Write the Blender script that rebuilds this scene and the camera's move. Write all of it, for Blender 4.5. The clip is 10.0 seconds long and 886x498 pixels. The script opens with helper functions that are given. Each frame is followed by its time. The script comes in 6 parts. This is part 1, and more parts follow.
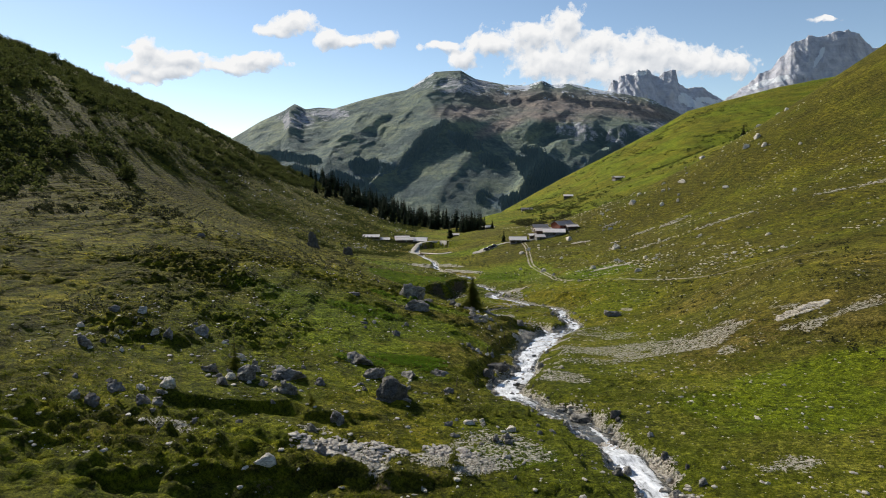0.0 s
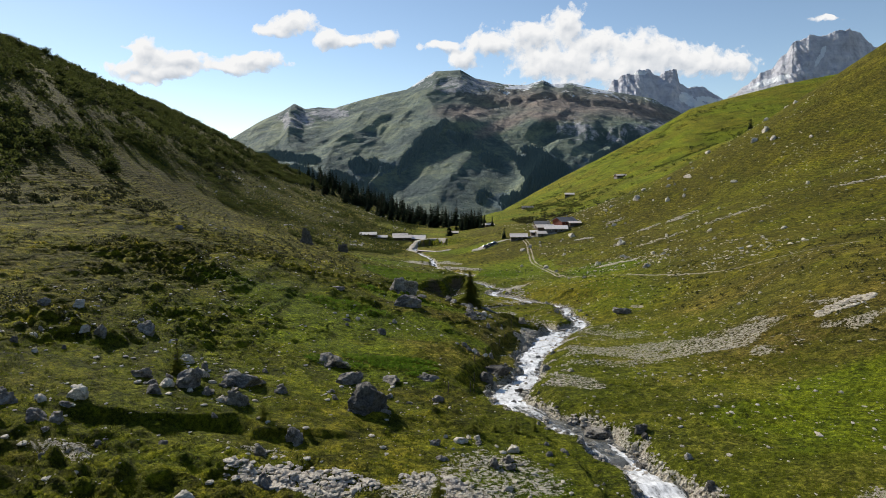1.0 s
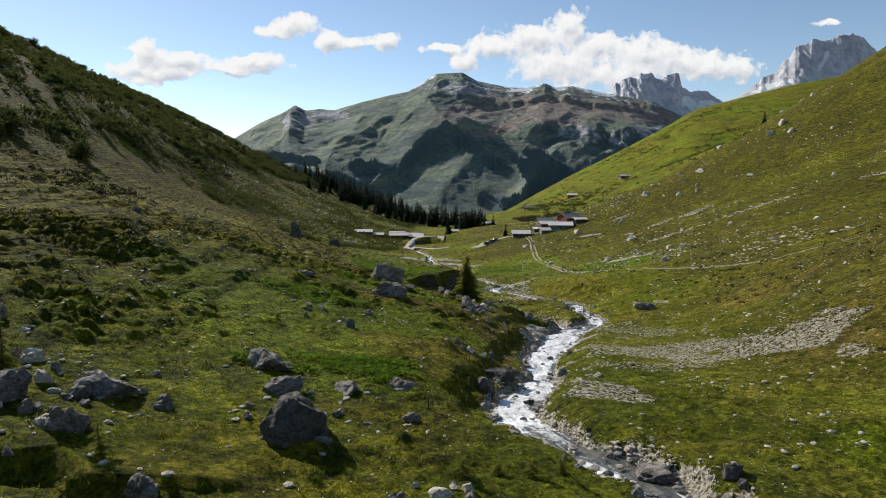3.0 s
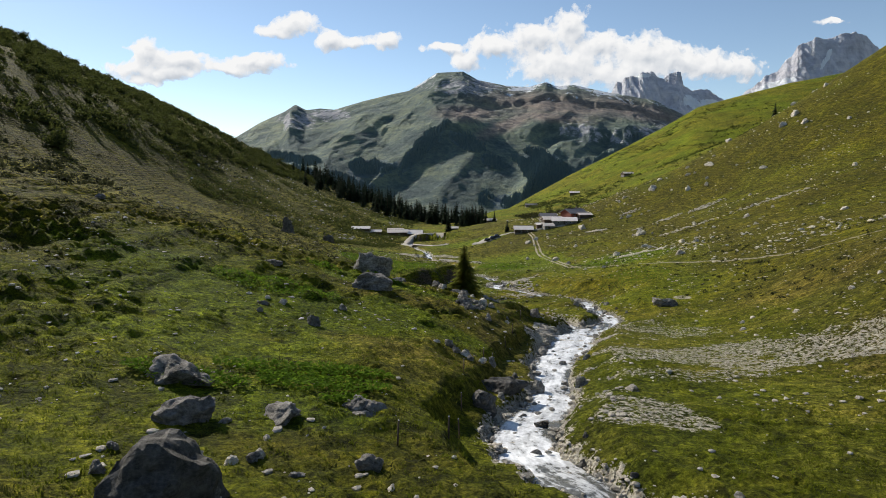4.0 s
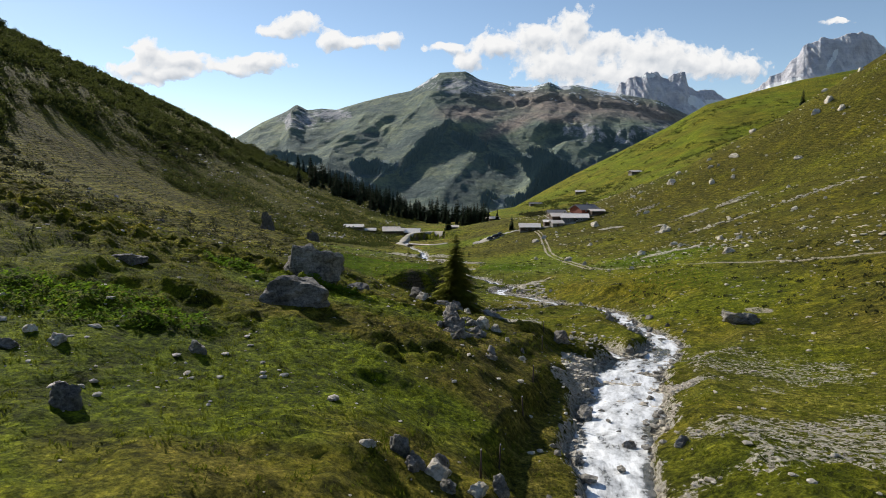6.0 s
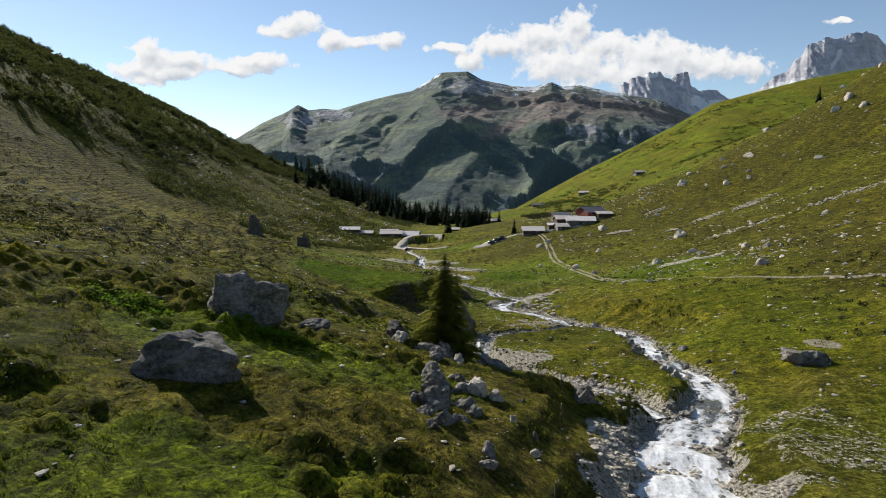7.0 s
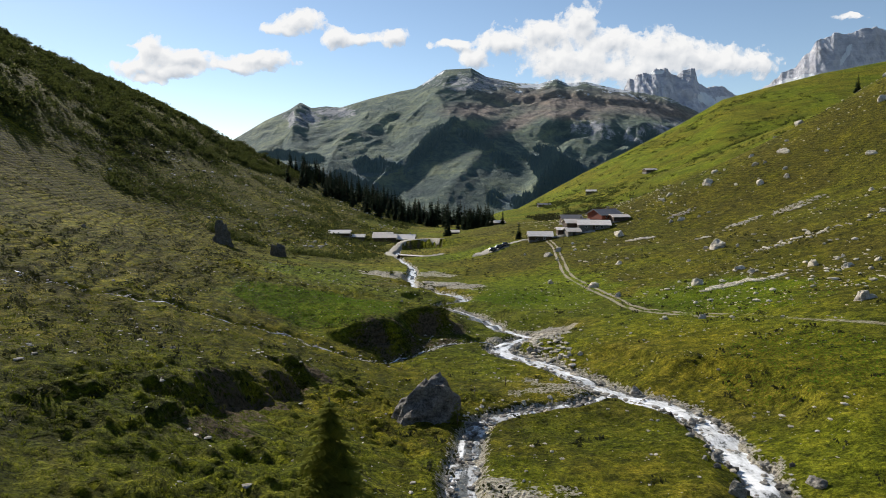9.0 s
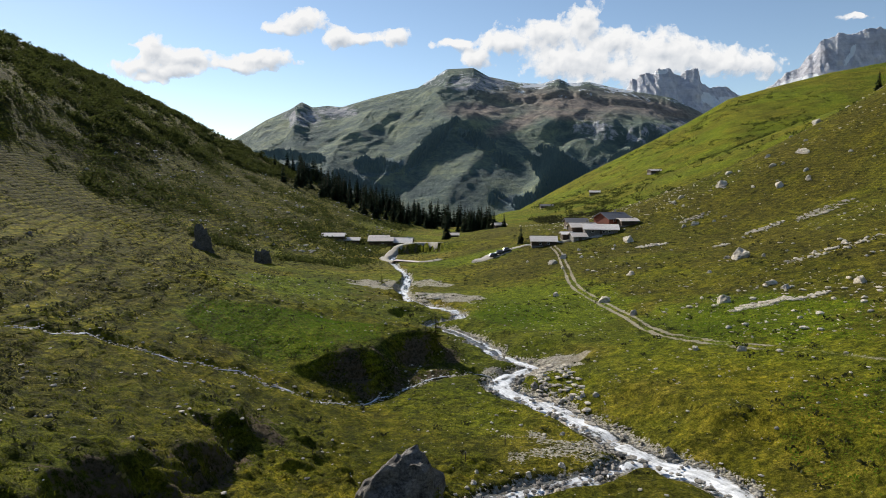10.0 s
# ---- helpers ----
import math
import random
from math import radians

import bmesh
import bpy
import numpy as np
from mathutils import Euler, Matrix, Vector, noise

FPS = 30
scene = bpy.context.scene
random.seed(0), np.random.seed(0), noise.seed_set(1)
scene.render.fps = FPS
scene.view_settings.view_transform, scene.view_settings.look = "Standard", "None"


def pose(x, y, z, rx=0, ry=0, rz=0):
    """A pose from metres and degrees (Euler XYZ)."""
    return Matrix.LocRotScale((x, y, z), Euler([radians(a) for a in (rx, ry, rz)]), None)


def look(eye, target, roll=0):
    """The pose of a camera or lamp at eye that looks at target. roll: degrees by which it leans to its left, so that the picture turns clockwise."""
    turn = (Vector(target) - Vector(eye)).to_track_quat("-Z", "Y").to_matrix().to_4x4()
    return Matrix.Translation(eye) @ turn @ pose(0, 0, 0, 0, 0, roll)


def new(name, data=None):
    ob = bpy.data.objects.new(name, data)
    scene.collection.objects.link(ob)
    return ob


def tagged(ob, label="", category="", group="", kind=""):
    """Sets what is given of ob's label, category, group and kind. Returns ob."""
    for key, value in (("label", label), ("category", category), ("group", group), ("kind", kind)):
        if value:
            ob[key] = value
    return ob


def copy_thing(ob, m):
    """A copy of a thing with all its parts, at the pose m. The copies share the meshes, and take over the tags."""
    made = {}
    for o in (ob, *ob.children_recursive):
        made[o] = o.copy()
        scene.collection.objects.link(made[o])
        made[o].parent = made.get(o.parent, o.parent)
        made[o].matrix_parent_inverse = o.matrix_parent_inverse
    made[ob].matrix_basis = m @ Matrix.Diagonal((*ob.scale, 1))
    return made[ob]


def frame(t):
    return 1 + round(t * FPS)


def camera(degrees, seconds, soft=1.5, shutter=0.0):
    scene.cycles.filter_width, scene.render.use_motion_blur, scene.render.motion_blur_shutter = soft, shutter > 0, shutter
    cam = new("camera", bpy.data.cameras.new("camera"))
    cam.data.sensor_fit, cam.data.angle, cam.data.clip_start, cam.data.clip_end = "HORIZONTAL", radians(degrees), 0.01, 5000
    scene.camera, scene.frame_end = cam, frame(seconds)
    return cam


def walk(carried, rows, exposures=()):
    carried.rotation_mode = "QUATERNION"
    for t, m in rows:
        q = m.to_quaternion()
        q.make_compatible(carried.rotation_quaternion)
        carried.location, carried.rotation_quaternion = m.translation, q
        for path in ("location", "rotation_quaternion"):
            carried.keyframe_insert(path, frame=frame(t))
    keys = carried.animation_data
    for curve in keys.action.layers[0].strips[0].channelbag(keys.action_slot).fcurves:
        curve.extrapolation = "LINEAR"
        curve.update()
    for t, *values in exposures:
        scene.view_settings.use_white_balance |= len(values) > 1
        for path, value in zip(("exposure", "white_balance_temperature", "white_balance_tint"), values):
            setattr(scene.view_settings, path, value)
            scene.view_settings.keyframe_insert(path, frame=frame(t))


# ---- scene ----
cam = camera(72.0, 10.0, soft=0.9)
PATH = [
    (0, (0.00, 0.00, 0.00), -0.00, -7.00, -0.20),
    (0.5, (0.51, 5.32, -1.48), 0.04, -7.01, -0.24),
    (1, (1.05, 10.11, -2.98), 0.04, -6.96, -0.25),
    (1.5, (1.39, 14.47, -4.40), 0.02, -6.81, -0.16),
    (2, (1.74, 18.48, -5.75), 0.02, -6.71, -0.03),
    (2.5, (2.03, 22.39, -7.14), 0.06, -6.63, 0.08),
    (4, (3.35, 38.70, -11.54), 0.22, -6.61, 0.00),
    (4.5, (3.93, 45.49, -13.36), 0.27, -6.62, 0.00),
    (5, (4.34, 52.16, -15.01), 0.35, -6.64, -0.02),
    (5.5, (4.75, 58.94, -15.60), 0.39, -6.55, 0.02),
    (7, (6.38, 79.42, -15.36), 0.63, -6.44, 0.08),
    (7.5, (7.01, 86.77, -15.15), 0.73, -6.46, 0.01),
    (8, (7.71, 93.91, -14.89), 0.85, -6.55, -0.04),
    (8.5, (8.54, 101.11, -14.85), 0.96, -6.60, -0.02),
    (9, (9.33, 108.22, -14.86), 1.05, -6.62, -0.00),
    (9.5, (10.02, 115.17, -14.79), 1.13, -6.61, 0.06),
    (10, (10.62, 122.07, -14.44), 1.21, -6.62, 0.14),
]


def aimed(eye, yaw, pitch, roll):
    return Matrix.Translation(eye) @ pose(0, 0, 0, 0, 0, yaw) @ pose(0, 0, 0, 90 + pitch) @ pose(0, 0, 0, 0, 0, roll)


walk(cam, [(t, aimed(eye, yaw, pitch, roll)) for t, eye, yaw, pitch, roll in PATH])

# ---- daylight: sun ahead and to the left, over the dark slope ----
SUN_DIR = Vector((-0.66, 0.75, 0.0)).normalized()
SUN_ELEVATION = radians(30)
world = bpy.data.worlds.new("alpine_sky")
scene.world = world
world.use_nodes = True
wn = world.node_tree.nodes
sky = wn.new("ShaderNodeTexSky")
sky.sky_type = "NISHITA"
sky.sun_disc = False
sky.sun_elevation = SUN_ELEVATION
sky.sun_rotation = math.atan2(SUN_DIR.x, SUN_DIR.y)
sky.altitude = 1800
sky.air_density = 1.0
sky.dust_density = 0.3
sky.ozone_density = 1.0
wn["Background"].inputs["Strength"].default_value = 0.100
tint = wn.new("ShaderNodeMix")
tint.data_type, tint.blend_type = "RGBA", "MULTIPLY"
tint.inputs[0].default_value = 1.0
tint.inputs[7].default_value = (1.04, 1.03, 1.0, 1)
world.node_tree.links.new(sky.outputs[0], tint.inputs[6])
world.node_tree.links.new(tint.outputs[2], wn["Background"].inputs["Color"])
sun_data = bpy.data.lights.new("sun", "SUN")
sun_data.energy = 5.0
sun_data.angle = radians(0.5)
sun_data.color = (1.0, 0.94, 0.84)
sun = new("sun", sun_data)
to_sun = Vector((SUN_DIR.x * math.cos(SUN_ELEVATION), SUN_DIR.y * math.cos(SUN_ELEVATION), math.sin(SUN_ELEVATION)))
sun.matrix_world = look((0, 0, 300), Vector((0, 0, 300)) - to_sun)
scene.view_settings.exposure = 0.32


# ---- small numeric helpers ----
def hash2(ix, iy, seed):
    h = (ix.astype(np.int64) * 374761393 + iy.astype(np.int64) * 668265263 + seed * 974634721) & 0x7FFFFFFF
    h = ((h ^ (h >> 13)) * 1274126177) & 0x7FFFFFFF
    return ((h ^ (h >> 16)) & 0xFFFF) / 65535.0


def value_noise(x, y, seed=0):
    """Smooth noise from -1 to 1 with features about one unit wide."""
    ix, iy = np.floor(x), np.floor(y)
    fx, fy = x - ix, y - iy
    ux, uy = fx * fx * fx * (fx * (fx * 6 - 15) + 10), fy * fy * fy * (fy * (fy * 6 - 15) + 10)
    a, b = hash2(ix, iy, seed), hash2(ix + 1, iy, seed)
    c, d = hash2(ix, iy + 1, seed), hash2(ix + 1, iy + 1, seed)
    return 2 * (a + (b - a) * ux + (c - a) * uy + (a - b - c + d) * ux * uy) - 1


def fbm(x, y, size, octaves=4, gain=0.5, seed=0):
    total, amp, norm = 0.0, 1.0, 0.0
    for k in range(octaves):
        f = 2.03 ** k / size
        ca, sa = math.cos(0.7 * k + 0.3), math.sin(0.7 * k + 0.3)
        total = total + amp * value_noise((x * ca - y * sa) * f + 17.3 * k, (x * sa + y * ca) * f - 9.1 * k, seed + k)
        norm, amp = norm + amp, amp * gain
    return total / norm


def ridged(x, y, size, octaves=4, gain=0.5, seed=0):
    total, amp, norm = 0.0, 1.0, 0.0
    for k in range(octaves):
        f = 2.1 ** k / size
        total = total + amp * (1 - 2 * np.abs(value_noise(x * f + 31.7 * k, y * f + 11.9 * k, seed + k)))
        norm, amp = norm + amp, amp * gain
    return total / norm


def smooth(lo, hi, v):
    u = np.clip((v - lo) / (hi - lo), 0, 1)
    return u * u * (3 - 2 * u)


def glide(v, xs, rows):
    """Catmull-Rom through rows (one per station of xs) at the values v."""
    xs, rows = np.asarray(xs, float), np.asarray(rows, float)
    v = np.clip(np.asarray(v, float), xs[0], xs[-1])
    i = np.clip(np.searchsorted(xs, v) - 1, 0, len(xs) - 2)
    lo, hi = np.maximum(np.arange(len(xs)) - 1, 0), np.minimum(np.arange(len(xs)) + 1, len(xs) - 1)
    gap = (xs[hi] - xs[lo])
    tang = (rows[hi] - rows[lo]) / (gap if rows.ndim == 1 else gap[:, None])
    h = xs[i + 1] - xs[i]
    u = (v - xs[i]) / h
    w = (2 * u**3 - 3 * u**2 + 1, (u**3 - 2 * u**2 + u) * h, -2 * u**3 + 3 * u**2, (u**3 - u**2) * h)
    if rows.ndim > 1:
        w = tuple(k[..., None] for k in w)
    return w[0] * rows[i] + w[1] * tang[i] + w[2] * rows[i + 1] + w[3] * tang[i + 1]


def sampled(points, step=0.5):
    """A smooth line through plan points, with samples about step apart."""
    p = np.asarray(points, float)
    along = np.r_[0, np.cumsum(np.hypot(*np.diff(p, axis=0).T))]
    return glide(np.arange(0, along[-1], step), along, p)


def nearest(x, y, line, reach=40.0):
    """Distance from places to a sampled line, signed + on its right side, and the index of the nearest sample."""
    shape = np.shape(x)
    x, y = np.ravel(x), np.ravel(y)
    dist, index = np.full(x.size, 1e4), np.zeros(x.size, int)
    lo, hi = line.min(0) - reach, line.max(0) + reach
    near = np.nonzero((x > lo[0]) & (x < hi[0]) & (y > lo[1]) & (y < hi[1]))[0]
    for k in range(0, len(near), 4000):
        some = near[k:k + 4000]
        ylo, yhi = y[some].min() - reach, y[some].max() + reach
        pick = np.nonzero((line[:, 1] > ylo) & (line[:, 1] < yhi))[0]
        if not len(pick):
            continue
        d2 = (x[some, None] - line[None, pick, 0]) ** 2 + (y[some, None] - line[None, pick, 1]) ** 2
        j = d2.argmin(1)
        dist[some], index[some] = np.sqrt(d2[np.arange(len(some)), j]), pick[j]
    ahead = np.gradient(line, axis=0)[index]
    side = np.sign((x - line[index, 0]) * ahead[:, 1] - (y - line[index, 1]) * ahead[:, 0])
    return (dist * np.where(side == 0, 1, side)).reshape(shape), index.reshape(shape)


# ---- materials ----
class Nodes:
    """Short-hand for a node material."""

    def __init__(self, name):
        self.mat = bpy.data.materials.new(name)
        self.mat.use_nodes = True
        self.tree = self.mat.node_tree
        self.bsdf = self.tree.nodes["Principled BSDF"]
        self.bsdf.inputs["Specular IOR Level"].default_value = 0.3

    def put(self, target, value):
        if isinstance(value, bpy.types.NodeSocket):
            self.tree.links.new(value, target)
        elif isinstance(value, (tuple, list)) and len(value) == 3 and target.type == "RGBA":
            target.default_value = (*value, 1)
        else:
            target.default_value = value

    def node(self, kind, **inputs):
        n = self.tree.nodes.new(kind)
        for key, value in inputs.items():
            self.put(n.inputs[int(key[1:]) if key[0] == "i" and key[1:].isdigit() else key.replace("_", " ")], value)
        return n

    def coords(self, scale=(1, 1, 1), source="Object"):
        n = self.node("ShaderNodeMapping", Scale=scale)
        self.put(n.inputs["Vector"], self.node("ShaderNodeTexCoord").outputs[source])
        return n.outputs[0]

    def noise(self, scale, detail=4.0, rough=0.55, vector=None, stretch=(1, 1, 1)):
        n = self.node("ShaderNodeTexNoise", Scale=scale, Detail=detail, Roughness=rough)
        self.put(n.inputs["Vector"], vector or self.coords(stretch))
        return n.outputs["Fac"]

    def voronoi(self, scale, feature="F1", vector=None):
        n = self.node("ShaderNodeTexVoronoi", Scale=scale)
        n.feature = feature
        self.put(n.inputs["Vector"], vector or self.coords())
        return n

    def ramp(self, fac, *stops):
        n = self.node("ShaderNodeValToRGB", Fac=fac)
        e = n.color_ramp.elements
        while len(e) < len(stops):
            e.new(0.5)
        for k, (at, c) in zip(e, stops):
            k.position = at
            k.color = (*c, 1) if isinstance(c, (tuple, list)) else (c, c, c, 1)
        return n.outputs["Color"]

    def mix(self, fac, a, b, blend="MIX"):
        n = self.tree.nodes.new("ShaderNodeMix")
        n.data_type, n.blend_type = "RGBA", blend
        self.put(n.inputs[0], fac), self.put(n.inputs[6], a), self.put(n.inputs[7], b)
        return n.outputs[2]

    def math(self, op, a, b=0.0):
        n = self.tree.nodes.new("ShaderNodeMath")
        n.operation = op
        self.put(n.inputs[0], a), self.put(n.inputs[1], b)
        return n.outputs[0]

    def attribute(self, name):
        n = self.tree.nodes.new("ShaderNodeAttribute")
        n.attribute_name = name
        return n.outputs["Fac"]

    def random(self):
        return self.node("ShaderNodeObjectInfo").outputs["Random"]

    def island(self):
        return self.node("ShaderNodeNewGeometry").outputs["Random Per Island"]

    def bump(self, height, strength=0.5, distance=0.1):
        n = self.node("ShaderNodeBump", Strength=strength, Distance=distance, Height=height)
        self.put(self.bsdf.inputs["Normal"], n.outputs[0])

    def set(self, color=None, rough=None, **more):
        if color is not None:
            self.put(self.bsdf.inputs["Base Color"], color)
        if rough is not None:
            self.put(self.bsdf.inputs["Roughness"], rough)
        for key, value in more.items():
            self.put(self.bsdf.inputs[key.replace("_", " ")], value)
        return self.mat


def meadow_material():
    m = Nodes("alpine_meadow")
    broad = m.noise(0.045, 5, 0.6)
    mid = m.noise(0.16, 6, 0.7)
    patch = m.noise(0.55, 6, 0.7)
    fine = m.noise(2.6, 7, 0.72)
    blade = m.noise(11.0, 5, 0.75)
    tuft = m.voronoi(0.8)
    grass = m.ramp(patch, (0.40, (0.054, 0.064, 0.004)), (0.50, (0.106, 0.116, 0.006)), (0.60, (0.182, 0.178, 0.012)))
    dry = m.ramp(m.math("ADD", m.math("MULTIPLY", fine, 0.5), m.math("MULTIPLY", patch, 0.5)), (0.41, (0.072, 0.062, 0.011)), (0.50, (0.142, 0.124, 0.022)), (0.59, (0.240, 0.204, 0.056)))
    lush = m.ramp(m.math("ADD", m.math("MULTIPLY", fine, 0.5), m.math("MULTIPLY", patch, 0.5)), (0.42, (0.050, 0.080, 0.003)), (0.58, (0.140, 0.196, 0.007)))
    # heath, darkened beyond its own tone to stand in for terrace shade
    heath = m.ramp(m.math("ADD", m.math("MULTIPLY", fine, 0.5), m.math("MULTIPLY", patch, 0.5)), (0.42, (0.026, 0.026, 0.005)), (0.58, (0.092, 0.090, 0.012)))
    soil = m.ramp(fine, (0.38, (0.055, 0.042, 0.022)), (0.62, (0.185, 0.140, 0.088)))
    pale = m.ramp(fine, (0.38, (0.30, 0.255, 0.185)), (0.62, (0.55, 0.49, 0.39)))
    stones = m.voronoi(4.5)
    gravel = m.ramp(m.math("ADD", m.math("MULTIPLY", stones.outputs["Distance"], 0.9), m.math("MULTIPLY", fine, 0.4)), (0.25, (0.18, 0.155, 0.105)), (0.5, (0.42, 0.375, 0.285)), (0.8, (0.60, 0.555, 0.46)))
    color = m.mix(m.math("MULTIPLY", m.attribute("dry"), m.ramp(mid, (0.40, 0.15), (0.56, 1.0))), grass, dry)
    color = m.mix(m.attribute("lush"), color, lush)
    color = m.mix(1.0, color, m.ramp(broad, (0.40, (0.72, 0.76, 0.72)), (0.60, (1.22, 1.18, 1.1))), "MULTIPLY")
    color = m.mix(m.math("MULTIPLY", m.attribute("heath"), m.ramp(mid, (0.42, 1.0), (0.60, 0.45))), color, heath)
    # sheep treads: narrow worn steps that follow the contour; their shade painted in dark
    place = m.node("ShaderNodeSeparateXYZ")
    m.put(place.inputs[0], m.coords())
    step = m.math("ADD", m.math("MULTIPLY", place.outputs["Z"], 1.25), m.math("MULTIPLY", m.noise(0.22, 5, 0.65), 2.2))
    step = m.math("PINGPONG", step, 0.5)
    tread = m.math("MULTIPLY", m.ramp(step, (0.06, 1.0), (0.22, 0.0)), m.attribute("treads"))
    color = m.mix(m.math("MULTIPLY", tread, 0.5), color, (0.036, 0.032, 0.008))
    speckle = m.math("ADD", m.math("MULTIPLY", m.noise(1.3, 8, 0.82), 0.75), m.math("MULTIPLY", blade, 0.25))
    color = m.mix(1.0, color, m.ramp(speckle, (0.40, (0.40, 0.42, 0.38)), (0.50, (1.0, 1.0, 1.0)), (0.60, (1.60, 1.55, 1.42))), "MULTIPLY")
    color = m.mix(1.0, color, m.ramp(m.noise(5.0, 6, 0.8), (0.39, (0.52, 0.54, 0.50)), (0.5, (1.0, 1.0, 1.0)), (0.61, (1.5, 1.47, 1.4))), "MULTIPLY")
    color = m.mix(m.ramp(m.math("ADD", tuft.outputs["Distance"], m.math("MULTIPLY", fine, 0.45)), (0.34, 0.7), (0.46, 0.0)), color, (0.026, 0.031, 0.005))
    color = m.mix(1.0, color, (1.28, 1.15, 1.32), "MULTIPLY")
    color = m.mix(m.ramp(m.math("ADD", m.attribute("soil"), m.math("MULTIPLY", m.math("SUBTRACT", fine, 0.5), 1.8)), (0.45, 0.0), (0.62, 1.0)), color, soil)
    color = m.mix(m.ramp(m.math("ADD", m.attribute("stone"), m.math("MULTIPLY", m.math("SUBTRACT", fine, 0.5), 2.2)), (0.47, 0.0), (0.58, 1.0)), color, gravel)
    color = m.mix(m.ramp(m.math("ADD", m.attribute("track"), m.math("MULTIPLY", m.math("SUBTRACT", fine, 0.5), 0.8)), (0.35, 0.0), (0.6, 0.9)), color, pale)
    height = m.math("ADD", m.math("MULTIPLY", fine, 0.8), m.math("MULTIPLY", blade, 0.3))
    height = m.math("ADD", height, m.math("MULTIPLY", patch, 1.2))
    height = m.math("SUBTRACT", height, m.math("MULTIPLY", tread, 0.9))
    height = m.math("ADD", height, m.math("MULTIPLY", stones.outputs["Distance"], m.attribute("stone")))
    m.bump(height, 1.0, 0.75)
    return m.set(color, 1.0, Specular_IOR_Level=0.08)


def water_material():
    m = Nodes("white_water")
    vec = m.node("ShaderNodeCombineXYZ")
    m.put(vec.inputs[0], m.math("MULTIPLY", m.attribute("along"), 0.42))
    m.put(vec.inputs[1], m.math("MULTIPLY", m.attribute("across"), 1.25))
    rush = m.noise(0.9, 5, 0.62, vec.outputs[0])
    streak = m.noise(3.0, 6, 0.68, vec.outputs[0])
    chop = m.noise(2.6, 6, 0.66)
    swirl = m.math("ADD", m.math("MULTIPLY", rush, 0.50), m.math("ADD", m.math("MULTIPLY", streak, 0.28), m.math("MULTIPLY", chop, 0.22)))
    foam = m.ramp(m.math("ADD", swirl, m.math("MULTIPLY", m.math("SUBTRACT", m.attribute("foam"), 0.75), 0.26)), (0.455, 0.0), (0.52, 0.5), (0.62, 1.0))
    deep = m.ramp(chop, (0.35, (0.050, 0.050, 0.040)), (0.65, (0.150, 0.142, 0.118)))
    color = m.mix(foam, deep, (0.84, 0.85, 0.86))
    m.bump(m.math("ADD", m.math("MULTIPLY", streak, 0.7), m.math("MULTIPLY", chop, 0.6)), 0.45, 0.16)
    return m.set(color, m.ramp(foam, (0, 0.14), (1, 0.6)), Specular_IOR_Level=0.5)


def rock_material(name, dark, light, scale=1.0, lichen=0.35):
    m = Nodes(name)
    place = m.node("ShaderNodeNewGeometry").outputs["Position"]
    skew = m.node("ShaderNodeMapping", Scale=(0.7, 0.7, 2.6), Rotation=(0.25, 0.35, 0.4))
    m.put(skew.inputs["Vector"], place)
    a = m.noise(0.9 * scale, 7, 0.7, place)
    b = m.noise(5.0 * scale, 7, 0.75, place)
    strata = m.noise(1.5 * scale, 7, 0.75, skew.outputs[0])
    color = m.ramp(m.math("ADD", m.math("MULTIPLY", a, 0.5), m.math("MULTIPLY", b, 0.5)), (0.40, dark), (0.5, tuple((p + q) / 2 for p, q in zip(dark, light))), (0.60, light))
    color = m.mix(m.ramp(m.noise(2.3 * scale, 6, 0.75, place), (0.56, 0.0), (0.68, lichen)), color, (0.11, 0.10, 0.055))
    color = m.mix(1.0, color, m.ramp(strata, (0.40, (0.60, 0.59, 0.57)), (0.52, (1.0, 1.0, 1.0))), "MULTIPLY")
    tint = m.mix(m.random(), (0.82, 0.80, 0.80), (1.12, 1.10, 1.05))
    color = m.mix(1.0, color, tint, "MULTIPLY")
    m.bump(m.math("ADD", m.math("ADD", a, strata), m.math("MULTIPLY", b, 0.6)), 1.0, 0.28 / scale)
    return m.set(color, 0.88)


def plain_material(name, dark, light, scale=4.0, rough=0.8, stretch=(1, 1, 1), depth=0.02, metal=0.0, spec=0.3):
    m = Nodes(name)
    a = m.noise(scale, 5, 0.65, stretch=stretch)
    color = m.mix(1.0, m.ramp(a, (0.32, dark), (0.68, light)), m.mix(m.random(), (0.86, 0.86, 0.86), (1.1, 1.1, 1.1)), "MULTIPLY")
    m.bump(a, 0.5, depth)
    return m.set(color, rough, Metallic=metal, Specular_IOR_Level=spec)


def leaf_material(name, dark, light, glow=0.35):
    """Leaves and needles, which let some light through."""
    m = Nodes(name)
    color = m.mix(m.island(), dark, light)
    color = m.mix(m.ramp(m.random(), (0.0, 0.0), (1.0, 0.35)), color, tuple(0.75 * c for c in light))
    m.set(color, 0.9, Specular_IOR_Level=0.05)
    thin = m.node("ShaderNodeBsdfTranslucent", Color=m.mix(0.5, color, tuple(1.5 * c for c in light)))
    both = m.node("ShaderNodeMixShader", Fac=glow)
    m.tree.links.new(m.bsdf.outputs[0], both.inputs[1])
    m.tree.links.new(thin.outputs[0], both.inputs[2])
    m.tree.links.new(both.outputs[0], m.tree.nodes["Material Output"].inputs["Surface"])
    return m.mat


